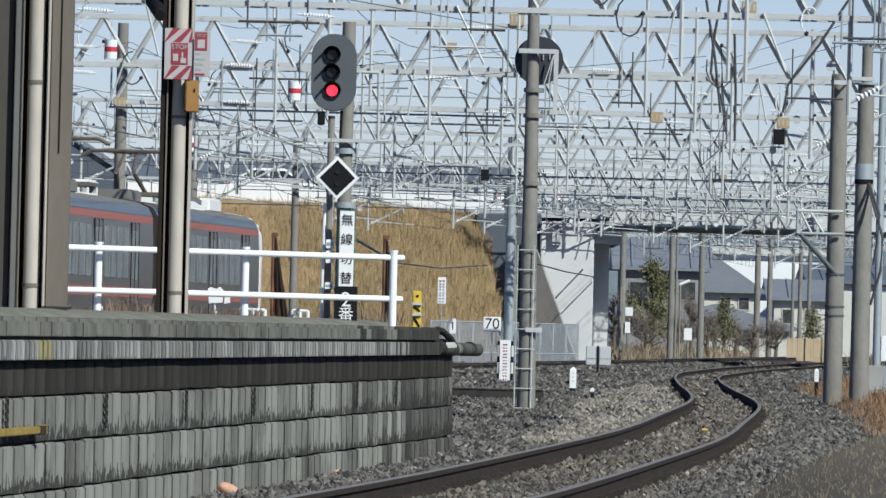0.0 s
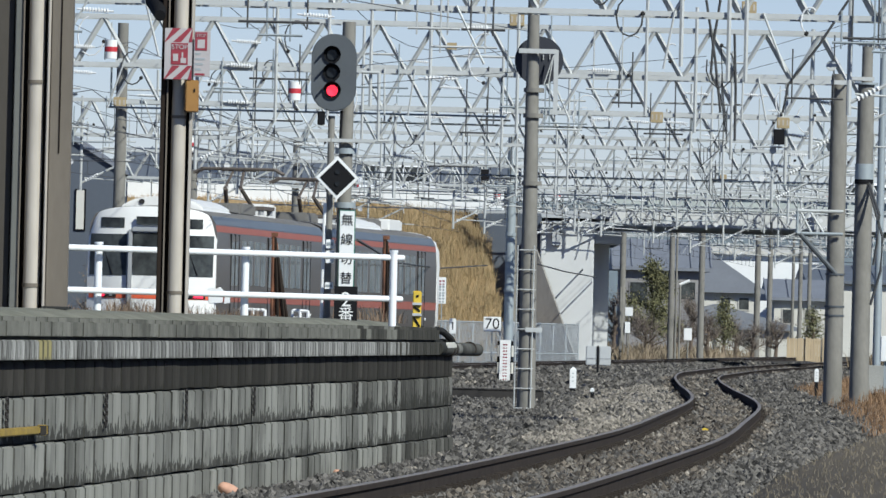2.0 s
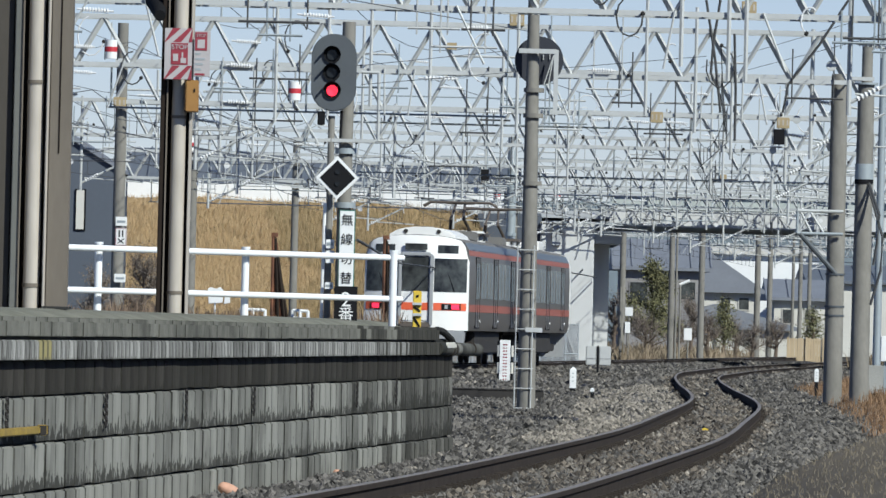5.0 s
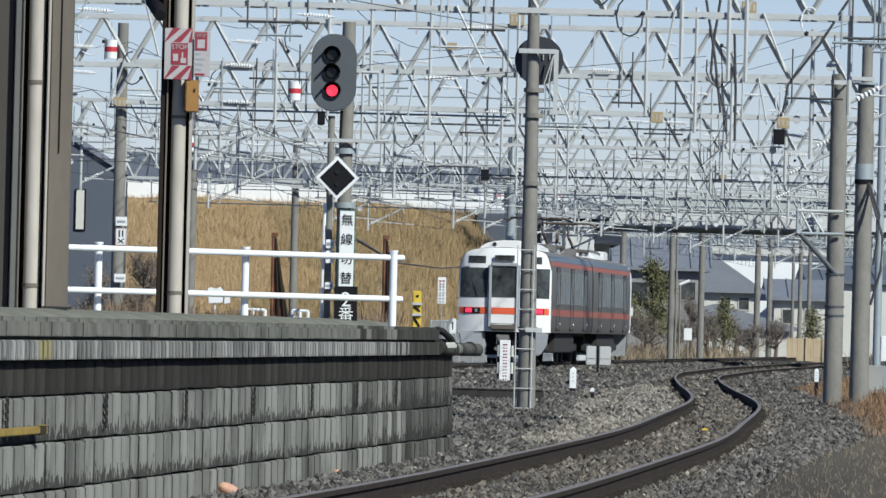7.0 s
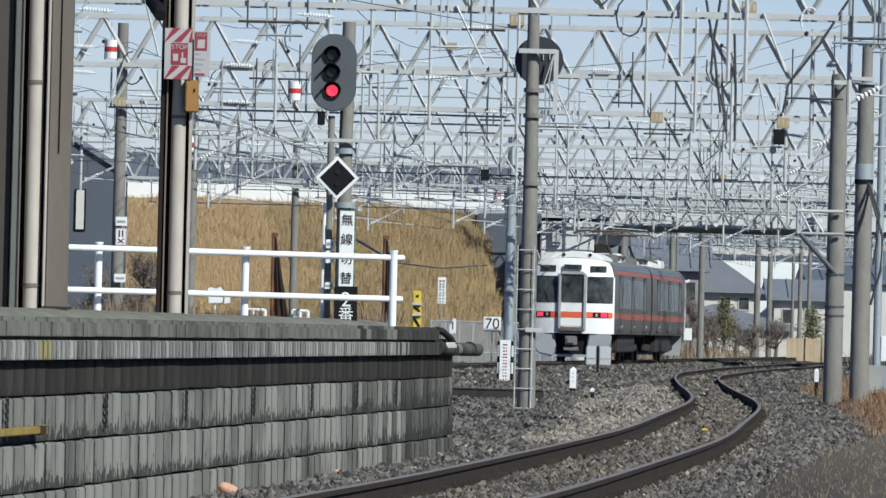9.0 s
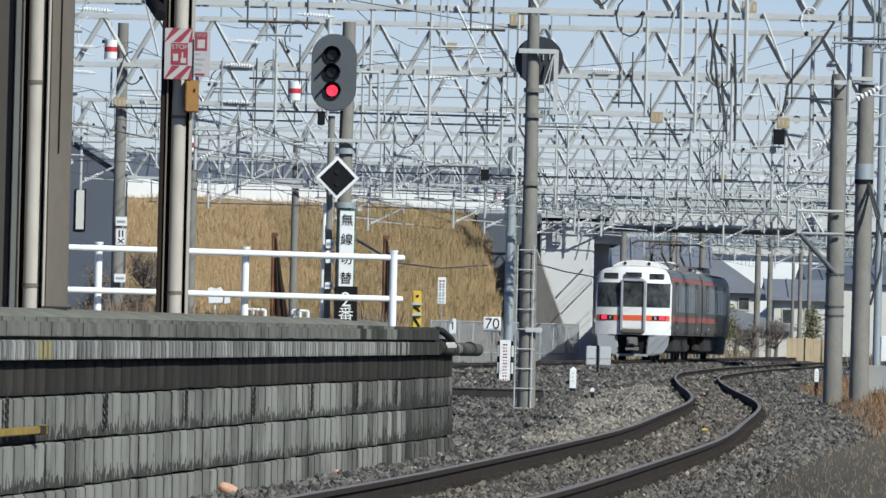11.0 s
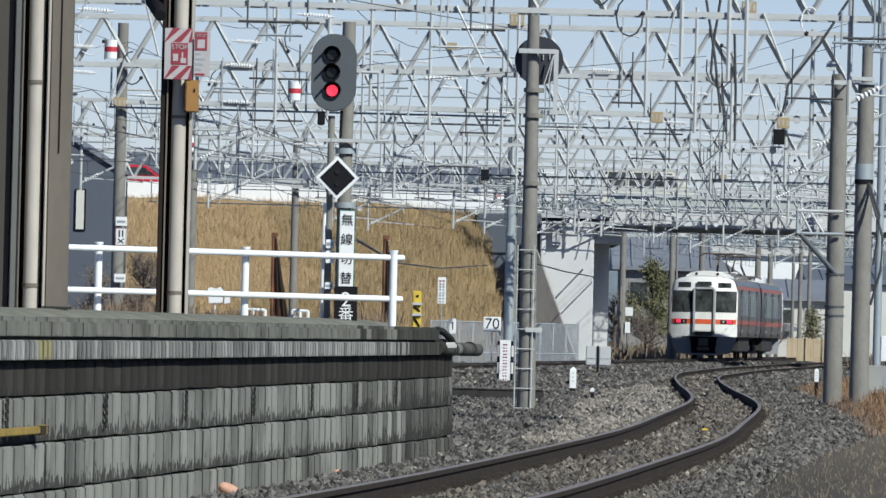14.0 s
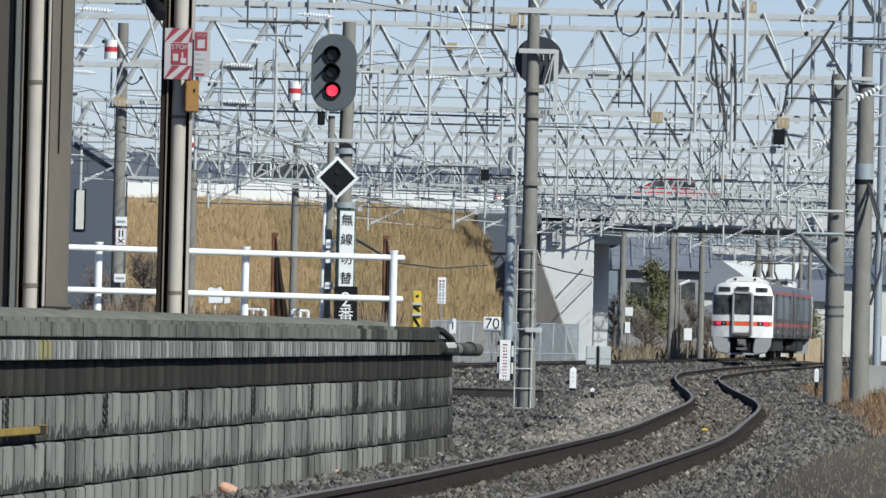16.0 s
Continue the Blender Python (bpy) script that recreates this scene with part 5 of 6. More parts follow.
# ---------- pole with ladder and the round board ----------
def ladder_pole():
    p = thing("line_pole", "weathered concrete pole with a steel ladder and bands", "pole")
    y = 170.0
    xb = 1.586
    rod("shaft", (xb, y, -0.7), (1.545, y, 7.6), 0.172, "pole", p, "concrete shaft", 20, 0.10)
    for dx in (-0.20, 0.10):
        rod("ladder_rail", (1.561 + dx, y - 0.2, -0.55), (1.566 + dx, y - 0.2, 2.664), 0.013, "galv", p, "", 6)
    z, k = -0.3, 0
    while z < 2.612:
        x = xb + (z + 0.4) * 0.004
        rod("ladder_rung", (x - 0.21, y - 0.2, z), (x + 0.11, y - 0.2, z), 0.011, "galv", p, "", 6)
        z += 0.36
    for zz in (1.139, 5.499, 5.036, 3.798):
        rod("steel_band", (xb, y, zz - 0.04), (xb, y, zz + 0.04), 0.185, "pole", p, "weathered steel band", 20)
    bar("band_bracket", xb - 0.05, xb + 0.26, y - 0.22, y - 0.17, 1.087, 1.170, "galv", p)
    d = thing("round_board", "large black round board seen from the front behind a pole", "sign")
    c = (1.671, 170.500, 6.052)
    bm = bmesh.new()
    tube(bm, (c[0], 170.4, c[2]), (c[0], 170.5, c[2]), 0.445, 40)
    part("disc", bm, "navy", d, "dark blue-black disc", bevel=0.008)
    bar("cross_bar", 1.292, 1.973, 169.75, 169.82, 6.166, 6.249, "galv", d, "pale cross bar")
    bar("drop_bar", 1.936, 2.019, 169.76, 169.83, 5.051, 6.237, "galv", d, "pale hanging bar")
    for px0, px1 in ((1.933, 1.761), (1.933, 1.844)):
        rod("stay", (px0, 170.2, 6.153), (px1, 170.2, 5.593), 0.012, "galv", d, "", 6)
    for k in range(4):
        rod("droplet_mark", (1.625 + k * 0.12, 170.37, c[2] + 0.02), (1.625 + k * 0.12, 170.37, c[2] + 0.12), 0.01, "galv", d, "", 6)


ladder_pole()


def plain_pole(px_x, y, z1, r, mt="pole", label="grey concrete pole beside the tracks", r2=None, bands=()):
    p = thing("trackside_pole", label, "pole", "trackside poles")
    zg = -0.6 if y < 420 else -0.4
    rod("shaft", (px_x, y, zg), (px_x, y, z1), r, mt, p, "", 14, r2 or r * 0.8)
    for z in bands:
        rod("band", (px_x, y, z - 0.05), (px_x, y, z + 0.05), r * 1.12, "steelgrey", p, "", 14)
    return p


plain_pole(2.163, 300, 7.4, 0.16, "steelgrey", "pale blue-grey steel pole by the embankment", 0.15, (4.2, 2.4))
stout = plain_pole(8.319, 185, 6.16, 0.20, "pole", "broad concrete pole with dark cap in dry grass", 0.165)
rod("cap", (8.319, 185, 6.16), (8.319, 185, 6.20), 0.24, "steelgrey", stout, "flat steel cap", 14)
rod("sleeve", (8.319, 185, 4.28), (8.319, 185, 4.59), 0.19, "steelgrey", stout, "grey steel sleeve", 14)
rod("dark_band", (8.319, 185, 4.28 - 0.09), (8.319, 185, 4.28), 0.188, "black", stout, "dark band", 14)
plain_pole(10.056, 215, 9, 0.10, "steelgrey", "slim grey steel pole by the gantry")
for px_, yy, zt, rr in ((8.119, 420, 7.5, 0.16), (10.580, 430, 7.0, 0.15), (10.852, 432, 6.4, 0.06), (11.822, 425, 7.6, 0.16), (15.894, 470, 7.5, 0.17), (17.575, 500, 7.6, 0.16), (19.570, 520, 7.6, 0.1), (19.403, 505, 7.0, 0.13), (20.878, 530, 7.5, 0.13), (8.017, 418, 3.2, 0.05)):
    plain_pole(px_, yy, zt, rr, "pole", "distant grey line pole by the tracks")
for pz0, pz1, bars in ((3.367, 3.582, 1), (2.897, 3.314, 2), (2.024, 2.226, 1)):
    q = thing("route_plate", "white plate with dark marks on a concrete pole", "plate", "plates on the pole")
    xm = -7.666
    plate("face", xm - 0.135, xm + 0.135, 221.72, pz0, pz1, "white", q)
    if bars == 2:
        for xx in (-0.04, 0.04):
            plate("mark_bar", xm + xx - 0.017, xm + xx + 0.017, 221.714, (pz0 + pz1) / 2, pz1 - 0.05, "black", q, t=0.005, bevel=0)
        for sx in (-1, 1):
            rod("cross_mark", (xm - sx * 0.075, 221.714, pz0 + 0.05), (xm + sx * 0.075, 221.714, pz0 + 0.17), 0.013, "black", q, "", 6)
        for xx in (-0.127, 0.117):
            plate("border", xm + xx, xm + xx + 0.01, 221.714, pz0 + 0.008, pz1 - 0.008, "signred", q, t=0.005, bevel=0)
        for zz in (pz0 + 0.008, pz1 - 0.018):
            plate("border", xm - 0.115, xm + 0.115, 221.714, zz, zz + 0.01, "signred", q, t=0.005, bevel=0)
    else:
        plate("mark_bar", xm - 0.1, xm + 0.1, 221.714, pz0 + (pz1 - pz0) * 0.35, pz0 + (pz1 - pz0) * 0.6, "steelgrey", q, t=0.005, bevel=0)


def section_mark(c, y):
    """White cylinder with a red band, hung on the overhead line."""
    s = thing("section_marker", "white drum with a red band on the overhead line", "marker", "overhead line markers")
    x, z, r = c[0], c[2], 0.125
    rod("drum", (x, y, z - 0.19), (x, y, z + 0.19), r, "white", s, "", 18)
    rod("red_band", (x, y, z - 0.05), (x, y, z + 0.05), r + 0.004, "red", s, "red band", 18)
    for k in (-0.19, 0.19):
        rod("rim", (x + math.copysign(r, k), y, z - 0.21), (x + math.copysign(r, k), y, z + 0.21), 0.014, "black", s, "", 6)
    rod("hanger", (x, y, z + 0.19), (x, y, z + 0.55), 0.015, "galv", s, "", 6)


section_mark((-6.848, 189.000, 6.624), 189.6)
section_mark((-3.093, 189.000, 5.870), 189.6)
section_mark((-7.160, 261.000, 6.111), 261.6)
section_mark((4.307, 356.000, 6.344), 356.6)
section_mark((2.020, 356.000, 6.265), 356.6)


def string(a, b):
    s = thing("insulator_string", "white ribbed insulator string on a gantry", "insulator", "insulator strings")
    insulator(s, a, b, 8, 0.06)


for a, b in (((2.849, 189.500, 6.445), (3.424, 189.500, 6.436)), ((3.400, 221.500, 6.167), (3.964, 221.500, 6.181)), ((-0.736, 221.500, 6.131), (-0.159, 221.500, 6.132)), ((-7.637, 189.500, 6.666), (-7.177, 189.500, 6.654)), ((-0.592, 189.500, 6.198), (0.235, 189.500, 6.196)), ((0.939, 221.500, 6.294), (1.543, 221.500, 6.282)), ((9.381, 221.500, 6.048), (9.757, 221.500, 6.044)), ((9.570, 261.500, 6.238), (10.204, 261.500, 6.238)), ((-9.238, 261.500, 5.609), (-8.810, 261.500, 5.604)), ((-5.310, 221.500, 6.379), (-4.638, 221.500, 6.369)), ((-4.504, 189.500, 6.365), (-3.929, 189.500, 6.345)), ((0.301, 189.500, 7.232), (0.875, 189.500, 7.246))):
    string(a, b)
for c in ((1.388, 189.500, 7.431), (6.102, 189.500, 7.790), (8.007, 221.500, 6.202), (4.996, 221.500, 6.261), (-7.766, 221.500, 6.291)):
    q = thing("gantry_label", "faded ochre label plate on a gantry chord", "plate", "gantry label plates")
    bar("plate", c[0] - 0.15, c[0] + 0.15, c[1] + 0.0, c[1] + 0.12, c[2] - 0.13, c[2] + 0.13, "faded", q, "", 0.01)
    for k in (-0.1, 0.0, 0.1):
        plate("mark_bar", c[0] + k - 0.02, c[0] + k + 0.02, c[1] - 0.004, c[2] - 0.06, c[2] + 0.07, "pipe", q, t=0.004, bevel=0)
for c in ((7.917, 221.400, 5.889), (1.266, 295.400, 6.039)):
    q = thing("hanging_box", "small dark box hanging under a gantry", "box", "dark boxes on gantries")
    bar("box_body", c[0] - 0.13, c[0] + 0.13, c[1], c[1] + 0.3, c[2] - 0.2, c[2] + 0.16, "black", q, "", 0.01)
    rod("hanger", (c[0], c[1] + 0.15, c[2] + 0.1), (c[0], c[1] + 0.15, c[2] + 0.7), 0.02, "galv", q)
# steel bracket frame beside the signal
fr = thing("bracket_frame", "grey steel bracket frame beside the signal", "bracket")
rod("upright", (-1.387, 189.400, 6.290), (-1.375, 189.400, 4.889), 0.035, "galv", fr)
rod("arm", (-1.743, 189.400, 6.282), (-1.375, 189.400, 6.279), 0.035, "galv", fr)
rod("foot", (-1.536, 189.400, 4.885), (-1.134, 189.400, 4.895), 0.03, "galv", fr)


# ---------- houses and far things ----------
def house(name, label, x0, x1, y0, y1, zb, zw, zr, wall, roof, ridge="x", windows=(), over=0.5):
    h = thing(name, label, "building", "houses beyond the railway")
    bar("wall", x0, x1, y0, y1, zb, zw, wall, h)
    bm = bmesh.new()
    if ridge == "x":
        ym = (y0 + y1) / 2
        prism(bm, [(y0 - over, zw - 0.1), (y1 + over, zw - 0.1), (y1 + over, zw + 0.08), (ym, zr), (y0 - over, zw + 0.08)], "x", x0 - over, x1 + over)
    else:
        xm = (x0 + x1) / 2
        prism(bm, [(x0 - over, zw - 0.1), (x1 + over, zw - 0.1), (x1 + over, zw + 0.08), (xm, zr), (x0 - over, zw + 0.08)], "y", y0 - over, y1 + over)
    r = part("roof", bm, roof, h)
    if ridge == "x":
        n = int((x1 - x0) / 0.9)
        for i in range(n + 1):
            x = x0 - over + (x1 - x0 + 2 * over) * i / n
            bm = bmesh.new()
            tube(bm, (x, y0 - over, zw + 0.11), (x, (y0 + y1) / 2, zr + 0.03), 0.05, 5)
            part("roof_rib", bm, roof, r)
    for wx0, wx1, wz0, wz1 in windows:
        f = bar("window", wx0 - 0.06, wx1 + 0.06, y0 - 0.06, y0 - 0.005, wz0 - 0.06, wz1 + 0.06, wall if name == "farmhouse" else "plaster", h, "window frame")
        bar("pane", wx0, wx1, y0 - 0.08, y0 - 0.062, wz0, wz1, "glass", f)
    return h


# dark slate-blue house behind the yard, narrow window
sl = thing("slate_house", "dark blue-grey house with a narrow pale window", "building", "houses beyond the railway")
xa, xb = -14.900, -11.560
bm = bmesh.new()
prism(bm, [(xa, -0.4), (xb, -0.4), (xb, 6.472), (-13.216, 7.512), (xa, 7.632)], "y", 330, 340)
part("wall", bm, "slatewall", sl, "dark slate-blue cladding")
bm = bmesh.new()
prism(bm, [(xb + 0.1, 6.393), (xb + 0.1, 6.533), (-13.261, 7.711), (xa, 7.831), (xa, 7.671), (-13.255, 7.491)], "y", 329.85, 340.1)
part("roof", bm, "tile", sl, "dark tiled roof")
w = bar("window", -13.056, -12.675, 329.93, 330, 4.279, 5.739, "black", sl, "narrow window")
bar("pane", -13.015, -12.736, 329.9, 329.94, 4.319, 5.699, "plaster", w, "pale blind behind glass")

# long slate roofs behind the road
house("long_hall", "long hall with dark slate roof behind the road", -11.532, -7.962, 430, 442, -0.4, 7.554, 9.177, "slatewall", "slate")
house("long_hall", "long low hall with blue-grey roof behind the road", -15.205, -12.069, 450, 462, -0.4, 7.929, 9.623, "slatewall", "slate")
house("long_hall", "wide hall with blue-grey roof behind the road", -8.518, 3.275, 460, 474, -0.4, 8.095, 9.372, "slatewall", "slate")
house("farmhouse", "big house with dark tiled roof and brown walls paled for haze", 9.966, 14.473, 520, 530, -0.4, 4.776, 6.466, "hazewood", "tile",
      windows=((10.494, 11.439, 2.728, 3.988), (13.330, 14.118, 3.110, 4.055)))
house("house", "cream house with broad dark tiled gable roof", 12.881, 18.364, 545, 556, -0.4, 3.737, 5.981, "plaster", "tile", "y",
      windows=((16.296, 16.857, 2.667, 3.328), (17.386, 17.947, 2.696, 3.357)))
house("house", "low house with wide dark tiled roof", 11.430, 19.639, 525, 534, -0.4, 1.588, 2.917, "plaster", "tile", "y")
house("house", "white house with tiled roof behind the fence", 19.972, 23.095, 560, 570, -0.4, 3.434, 4.654, "plaster", "tile",
      windows=((20.499, 21.008, 1.988, 2.802), (21.856, 22.365, 2.021, 2.836)))
house("warehouse", "large pale warehouse far behind the houses", 17.890, 25.841, 640, 660, -0.4, 6.876, 7.438, "white", "plaster")
house("warehouse", "pale block building far off", 24.658, 30.670, 620, 640, -0.4, 4.891, 6.098, "plaster", "slate")


def hill(x):
    return 7 + 4 * noise.noise((x * 0.004, 2, 0)) + 3 * noise.noise((x * 0.02, 5, 0))


# far woods: the haze of distance is put into their blue-grey colour
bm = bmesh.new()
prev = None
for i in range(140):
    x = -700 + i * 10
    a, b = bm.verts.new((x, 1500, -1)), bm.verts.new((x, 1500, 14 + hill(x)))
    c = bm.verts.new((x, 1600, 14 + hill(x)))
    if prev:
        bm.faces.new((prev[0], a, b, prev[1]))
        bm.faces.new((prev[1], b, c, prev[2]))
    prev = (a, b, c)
tagged(part("backdrop", bm, mat("far_wood_haze", (0.20, 0.24, 0.27), 0.95, 0, (0.16, 0.19, 0.21), 0.03, 0.4, 0.0)), "far woods with blue haze painted in", "backdrop", kind="structure")

# timber fence, mesh fence, small boxes
tf = thing("timber_fence", "light brown timber board fence", "fence")
for i in range(14):
    x = 17.445 + i * 0.135
    bar("board", x, x + 0.125, 470 + 0.005 * (i % 2), 470.03 + 0.005 * (i % 2), -0.4, 1.072 + 0.02 * (i % 3), "timber", tf)
for x in (17.445, 18.385, 19.239):
    bar("fence_post", x, x + 0.1, 469.9, 470.0, -0.4, 1.158, "timber", tf)
mf = thing("mesh_fence", "grey steel mesh fence at the foot of the embankment", "fence")
ya, yz = 347.0, 369.5
xa, xb = -0.384, 5.458
for i in range(12):
    f = i / 11
    x, y = xa + (xb - xa) * f, ya + (yz - ya) * f
    rod("fence_post", (x, y, -0.5), (x, y, 1.363 + 0.1), 0.03, "meshfence", mf, "", 6)
for zz in (0.25, 1.363 + 0.05):
    rod("fence_rail", (xa, ya, zz), (xb, yz, zz), 0.025, "meshfence", mf, "", 6)
bm = bmesh.new()
for i in range(260):
    f = i / 259
    x, y = xa + (xb - xa) * f, ya + (yz - ya) * f
    tube(bm, (x, y, -0.2), (x, y, 1.363 + 0.05), 0.008, 4)
tagged(part("fence_mesh", bm, "meshfence", mf), kind="stuff")
for c, w, h in (((11.250, 425.000, 1.147), 0.36, 0.55), ((8.387, 420.000, 1.384), 0.24, 0.5), ((8.526, 424.000, 2.108), 0.35, 0.4)):
    b = thing("post_box", "small pale box on a pole by the track", "box", "small trackside boxes")
    bar("box_body", c[0] - w / 2, c[0] + w / 2, c[1] - 0.2, c[1], c[2] - h / 2, c[2] + h / 2, "white", b, "", 0.01)
    rod("leg", (c[0], c[1] - 0.1, -0.4), (c[0], c[1] - 0.1, c[2] - h / 2), 0.04, "pole", b)
lc = thing("level_crossing_arm", "white stub arm on a post by the crossing", "sign")
rod("arm", (10.960, 430.000, 3.432), (11.425, 430.000, 3.626), 0.07, "white", lc)
rod("post", (10.987, 430, -0.4), (10.987, 430.000, 3.406), 0.05, "pole", lc)

ct = thing("cable_trough", "dark steel cable trough lying across the ballast", "cable trough")
bar("trough", 0.138, 2.077, 186, 186.3, -0.35, -0.090, "under", ct, "", 0.01)
bar("lid", 0.138, 2.077, 185.98, 186.32, -0.090 + 0.002, -0.090 + 0.03, "under", ct, "", 0.005)
# concrete block and cabinet by the pole, thick cables
tagged(bar("concrete_block", 8.679, 9.071, 190, 190.8, 0.0, 0.582, "concrete", bevel=0.02), "pale concrete foundation block by the pole", "block")
eq = thing("pole_cabinet", "pale grey cabinet on slim legs by the poles", "equipment box")
bar("cabinet_body", 8.876, 9.172, 188, 188.3, 0.673, 1.186, "white", eq, "", 0.01)
bar("cabinet_leg", 8.955, 9.024, 188.1, 188.2, -0.2, 0.673, "steelgrey", eq)
for pts in (((8.405, 184.900, 4.236), (8.592, 184.000, 3.579), (8.561, 184.000, 3.020), (8.494, 184.000, 2.572)), ((8.408, 184.900, 4.124), (8.670, 184.000, 3.135), (8.642, 184.000, 2.464), (8.458, 184.000, 1.790)), ((5.227, 189.550, 7.931), (5.428, 189.550, 6.787), (5.571, 189.550, 5.641)), ((5.818, 189.550, 7.256), (5.870, 189.550, 6.108), (5.873, 189.550, 5.074)), ((5.514, 189.550, 7.938), (5.388, 189.550, 7.016), (5.356, 189.550, 6.440), (5.525, 189.550, 6.100)), ((8.122, 189.550, 8.004), (7.547, 189.550, 7.070), (6.936, 189.550, 6.250), (6.835, 189.550, 5.672))):
    wire("feeder_cable", pts, 0.028, "thick black cable hanging from the gantry")
for pts in (((-1.273, 120.000, 5.310), (1.907, 189.000, 7.141)), ((8.438, 180.000, 7.434), (8.145, 300.000, 9.725)), ((8.449, 180.000, 7.019), (8.008, 260.000, 8.441)), ((-1.733, 189.000, 6.019), (5.185, 187.000, 6.706)), ((-7.996, 200.000, 5.362), (-5.350, 330.000, 6.628)), ((-7.806, 190.000, 4.337), (-6.937, 250.000, 5.413)), ((-1.746, 150.000, 5.267), (1.235, 190.000, 6.810)), ((-4.269, 160.000, 4.806), (-0.552, 340.000, 6.301))):
    wire("span_wire", pts, 0.007, "thin dark span wire between gantries")
wire("guy_wire", [(-1.034, 112.000, 2.147), (-1.011, 200.000, 2.505), (-0.050, 260.000, 2.800), (1.431, 300.000, 3.190)], 0.02, "black cable from the signal to the pole")
wire("guy_wire", [(3.066, 300.0, 3.267), (4.47, 340.0, 3.313), (6.189, 373.8, 3.338)], 0.025, "black cable along the abutment")
yl = thing("wall_bracket", "yellow steel bracket fixed to the platform wall", "bracket")
yl.matrix_basis = PLAT @ Matrix.Translation((0.02, -45.6, 0))
bar("bracket_arm", 0.0, 0.05, -4.0, 0.0, 0.205, 0.269, "bracketyellow", yl, "", 0.01)
bar("end_cap", 0.0, 0.09, 0.0, 0.12, 0.196, 0.278, "bracketyellow", yl, "", 0.01)
for yy in (0.03, -0.12):
    bar("dark_slot", 0.02, 0.095, yy, yy + 0.04, 0.20, 0.274, "under", yl, "dark slot")


# ---------- plants ----------
def blades(name, label, spots, seed, material, cat="grass"):
    """Dry stems: each a thin bent triangle strip; spots hold (x, y, z, height, width)."""
    rng = np.random.default_rng(seed)
    p = np.array(spots)
    n = len(p)
    a = rng.random(n) * 6.28
    lean = rng.normal(0, 0.28, (n, 2))
    h, w = p[:, 3], p[:, 4]
    b0 = p[:, :3]
    dx = np.stack([np.cos(a) * w, np.sin(a) * w * 0.4, np.zeros(n)], 1)
    mid = b0 + np.stack([lean[:, 0] * h * 0.35, lean[:, 1] * h * 0.35, h * 0.55], 1)
    tip = b0 + np.stack([lean[:, 0] * h, lean[:, 1] * h, h * (0.9 - 0.3 * np.abs(lean[:, 0]))], 1)
    V = np.stack([b0 - dx, b0 + dx, mid + dx * 0.7, mid - dx * 0.7, tip], 1).reshape(-1, 3)
    o = 5 * np.arange(n)
    faces = [(i, i + 1, i + 2, i + 3) for i in o.tolist()] + [(i + 3, i + 2, i + 4) for i in o.tolist()]
    me = bpy.data.meshes.new(name)
    me.from_pydata(V.tolist(), [], faces)
    me.materials.append(material)
    return tagged(new(name, me), label, cat, kind="stuff")


rng = np.random.default_rng(11)
spots, shaggy = [], []
for _ in range(110000):
    u, w = rng.random(), rng.random()
    x, y, z = bank(u, w)
    wild = u > 0.72 + 0.1 * noise.noise((w * 5, u * 9, 2))
    tall = (0.3 + 0.4 * rng.random()) * (1 if w < 0.93 else 0.5)
    (shaggy if wild and rng.random() < 0.75 else spots).append((x, y, z - 0.05, tall * (1.25 if wild else 1), 0.006 + 0.009 * rng.random()))
blades("bank_grass", "dry golden grass on the road embankment", spots, 3, island_mat("bank_blade", (0.40, 0.285, 0.155), (0.49, 0.365, 0.21)))
blades("shaggy_grass", "shaggy brown-green grass at the end of the embankment", shaggy, 13, island_mat("shaggy_blade", (0.25, 0.19, 0.10), (0.43, 0.325, 0.18)))
spots = []
for _ in range(4200):
    y = 111 + 6.6 * rng.random()
    x = PX + (y - 118) * 0.071 - 0.55 - 6 * rng.random()
    if noise.noise((x * 0.9, 3, y * 0.2)) < -0.05:
        continue
    spots.append((x, y, 1.16, 0.06 + 0.30 * rng.random() * (0.6 + noise.noise((x * 1.7, 0, 1))), 0.003 + 0.004 * rng.random()))
blades("platform_weeds", "withered weeds behind the platform fence", spots, 4, island_mat("weed", (0.085, 0.06, 0.045), (0.32, 0.235, 0.165)), "weeds")
spots = []
for _ in range(60000):
    y = 80 + 150 * rng.random()
    r = 1.7 + max(0, y - 140) * 0.005 + 4.0 * rng.random()
    x = near_x(y) + r
    if rng.random() > min(1, (r - 2.2) * 0.9) or noise.noise((x * 0.6, y * 0.15, 9)) < (-0.4 if y < 120 else -0.65):
        continue
    spots.append((x, y, height(x, y) - 0.03, 0.08 + 0.30 * rng.random(), 0.005 + 0.006 * rng.random()))
blades("verge_grass", "rust-brown dry grass along the track side", spots, 5, island_mat("verge_blade", (0.13, 0.078, 0.045), (0.34, 0.22, 0.13)))
spots = []
for _ in range(9000):
    y = 395 + 120 * rng.random()
    x = train_x(y) + (-9 + 5.5 * rng.random() if rng.random() < 0.6 else 6.0 + 6 * rng.random())
    spots.append((x, y, -0.3, 0.4 + 0.9 * rng.random() ** 2, 0.02 + 0.03 * rng.random()))
blades("far_grass", "tall withered grass beyond the overpass", spots, 6, island_mat("far_blade", (0.16, 0.125, 0.085), (0.34, 0.275, 0.19)))


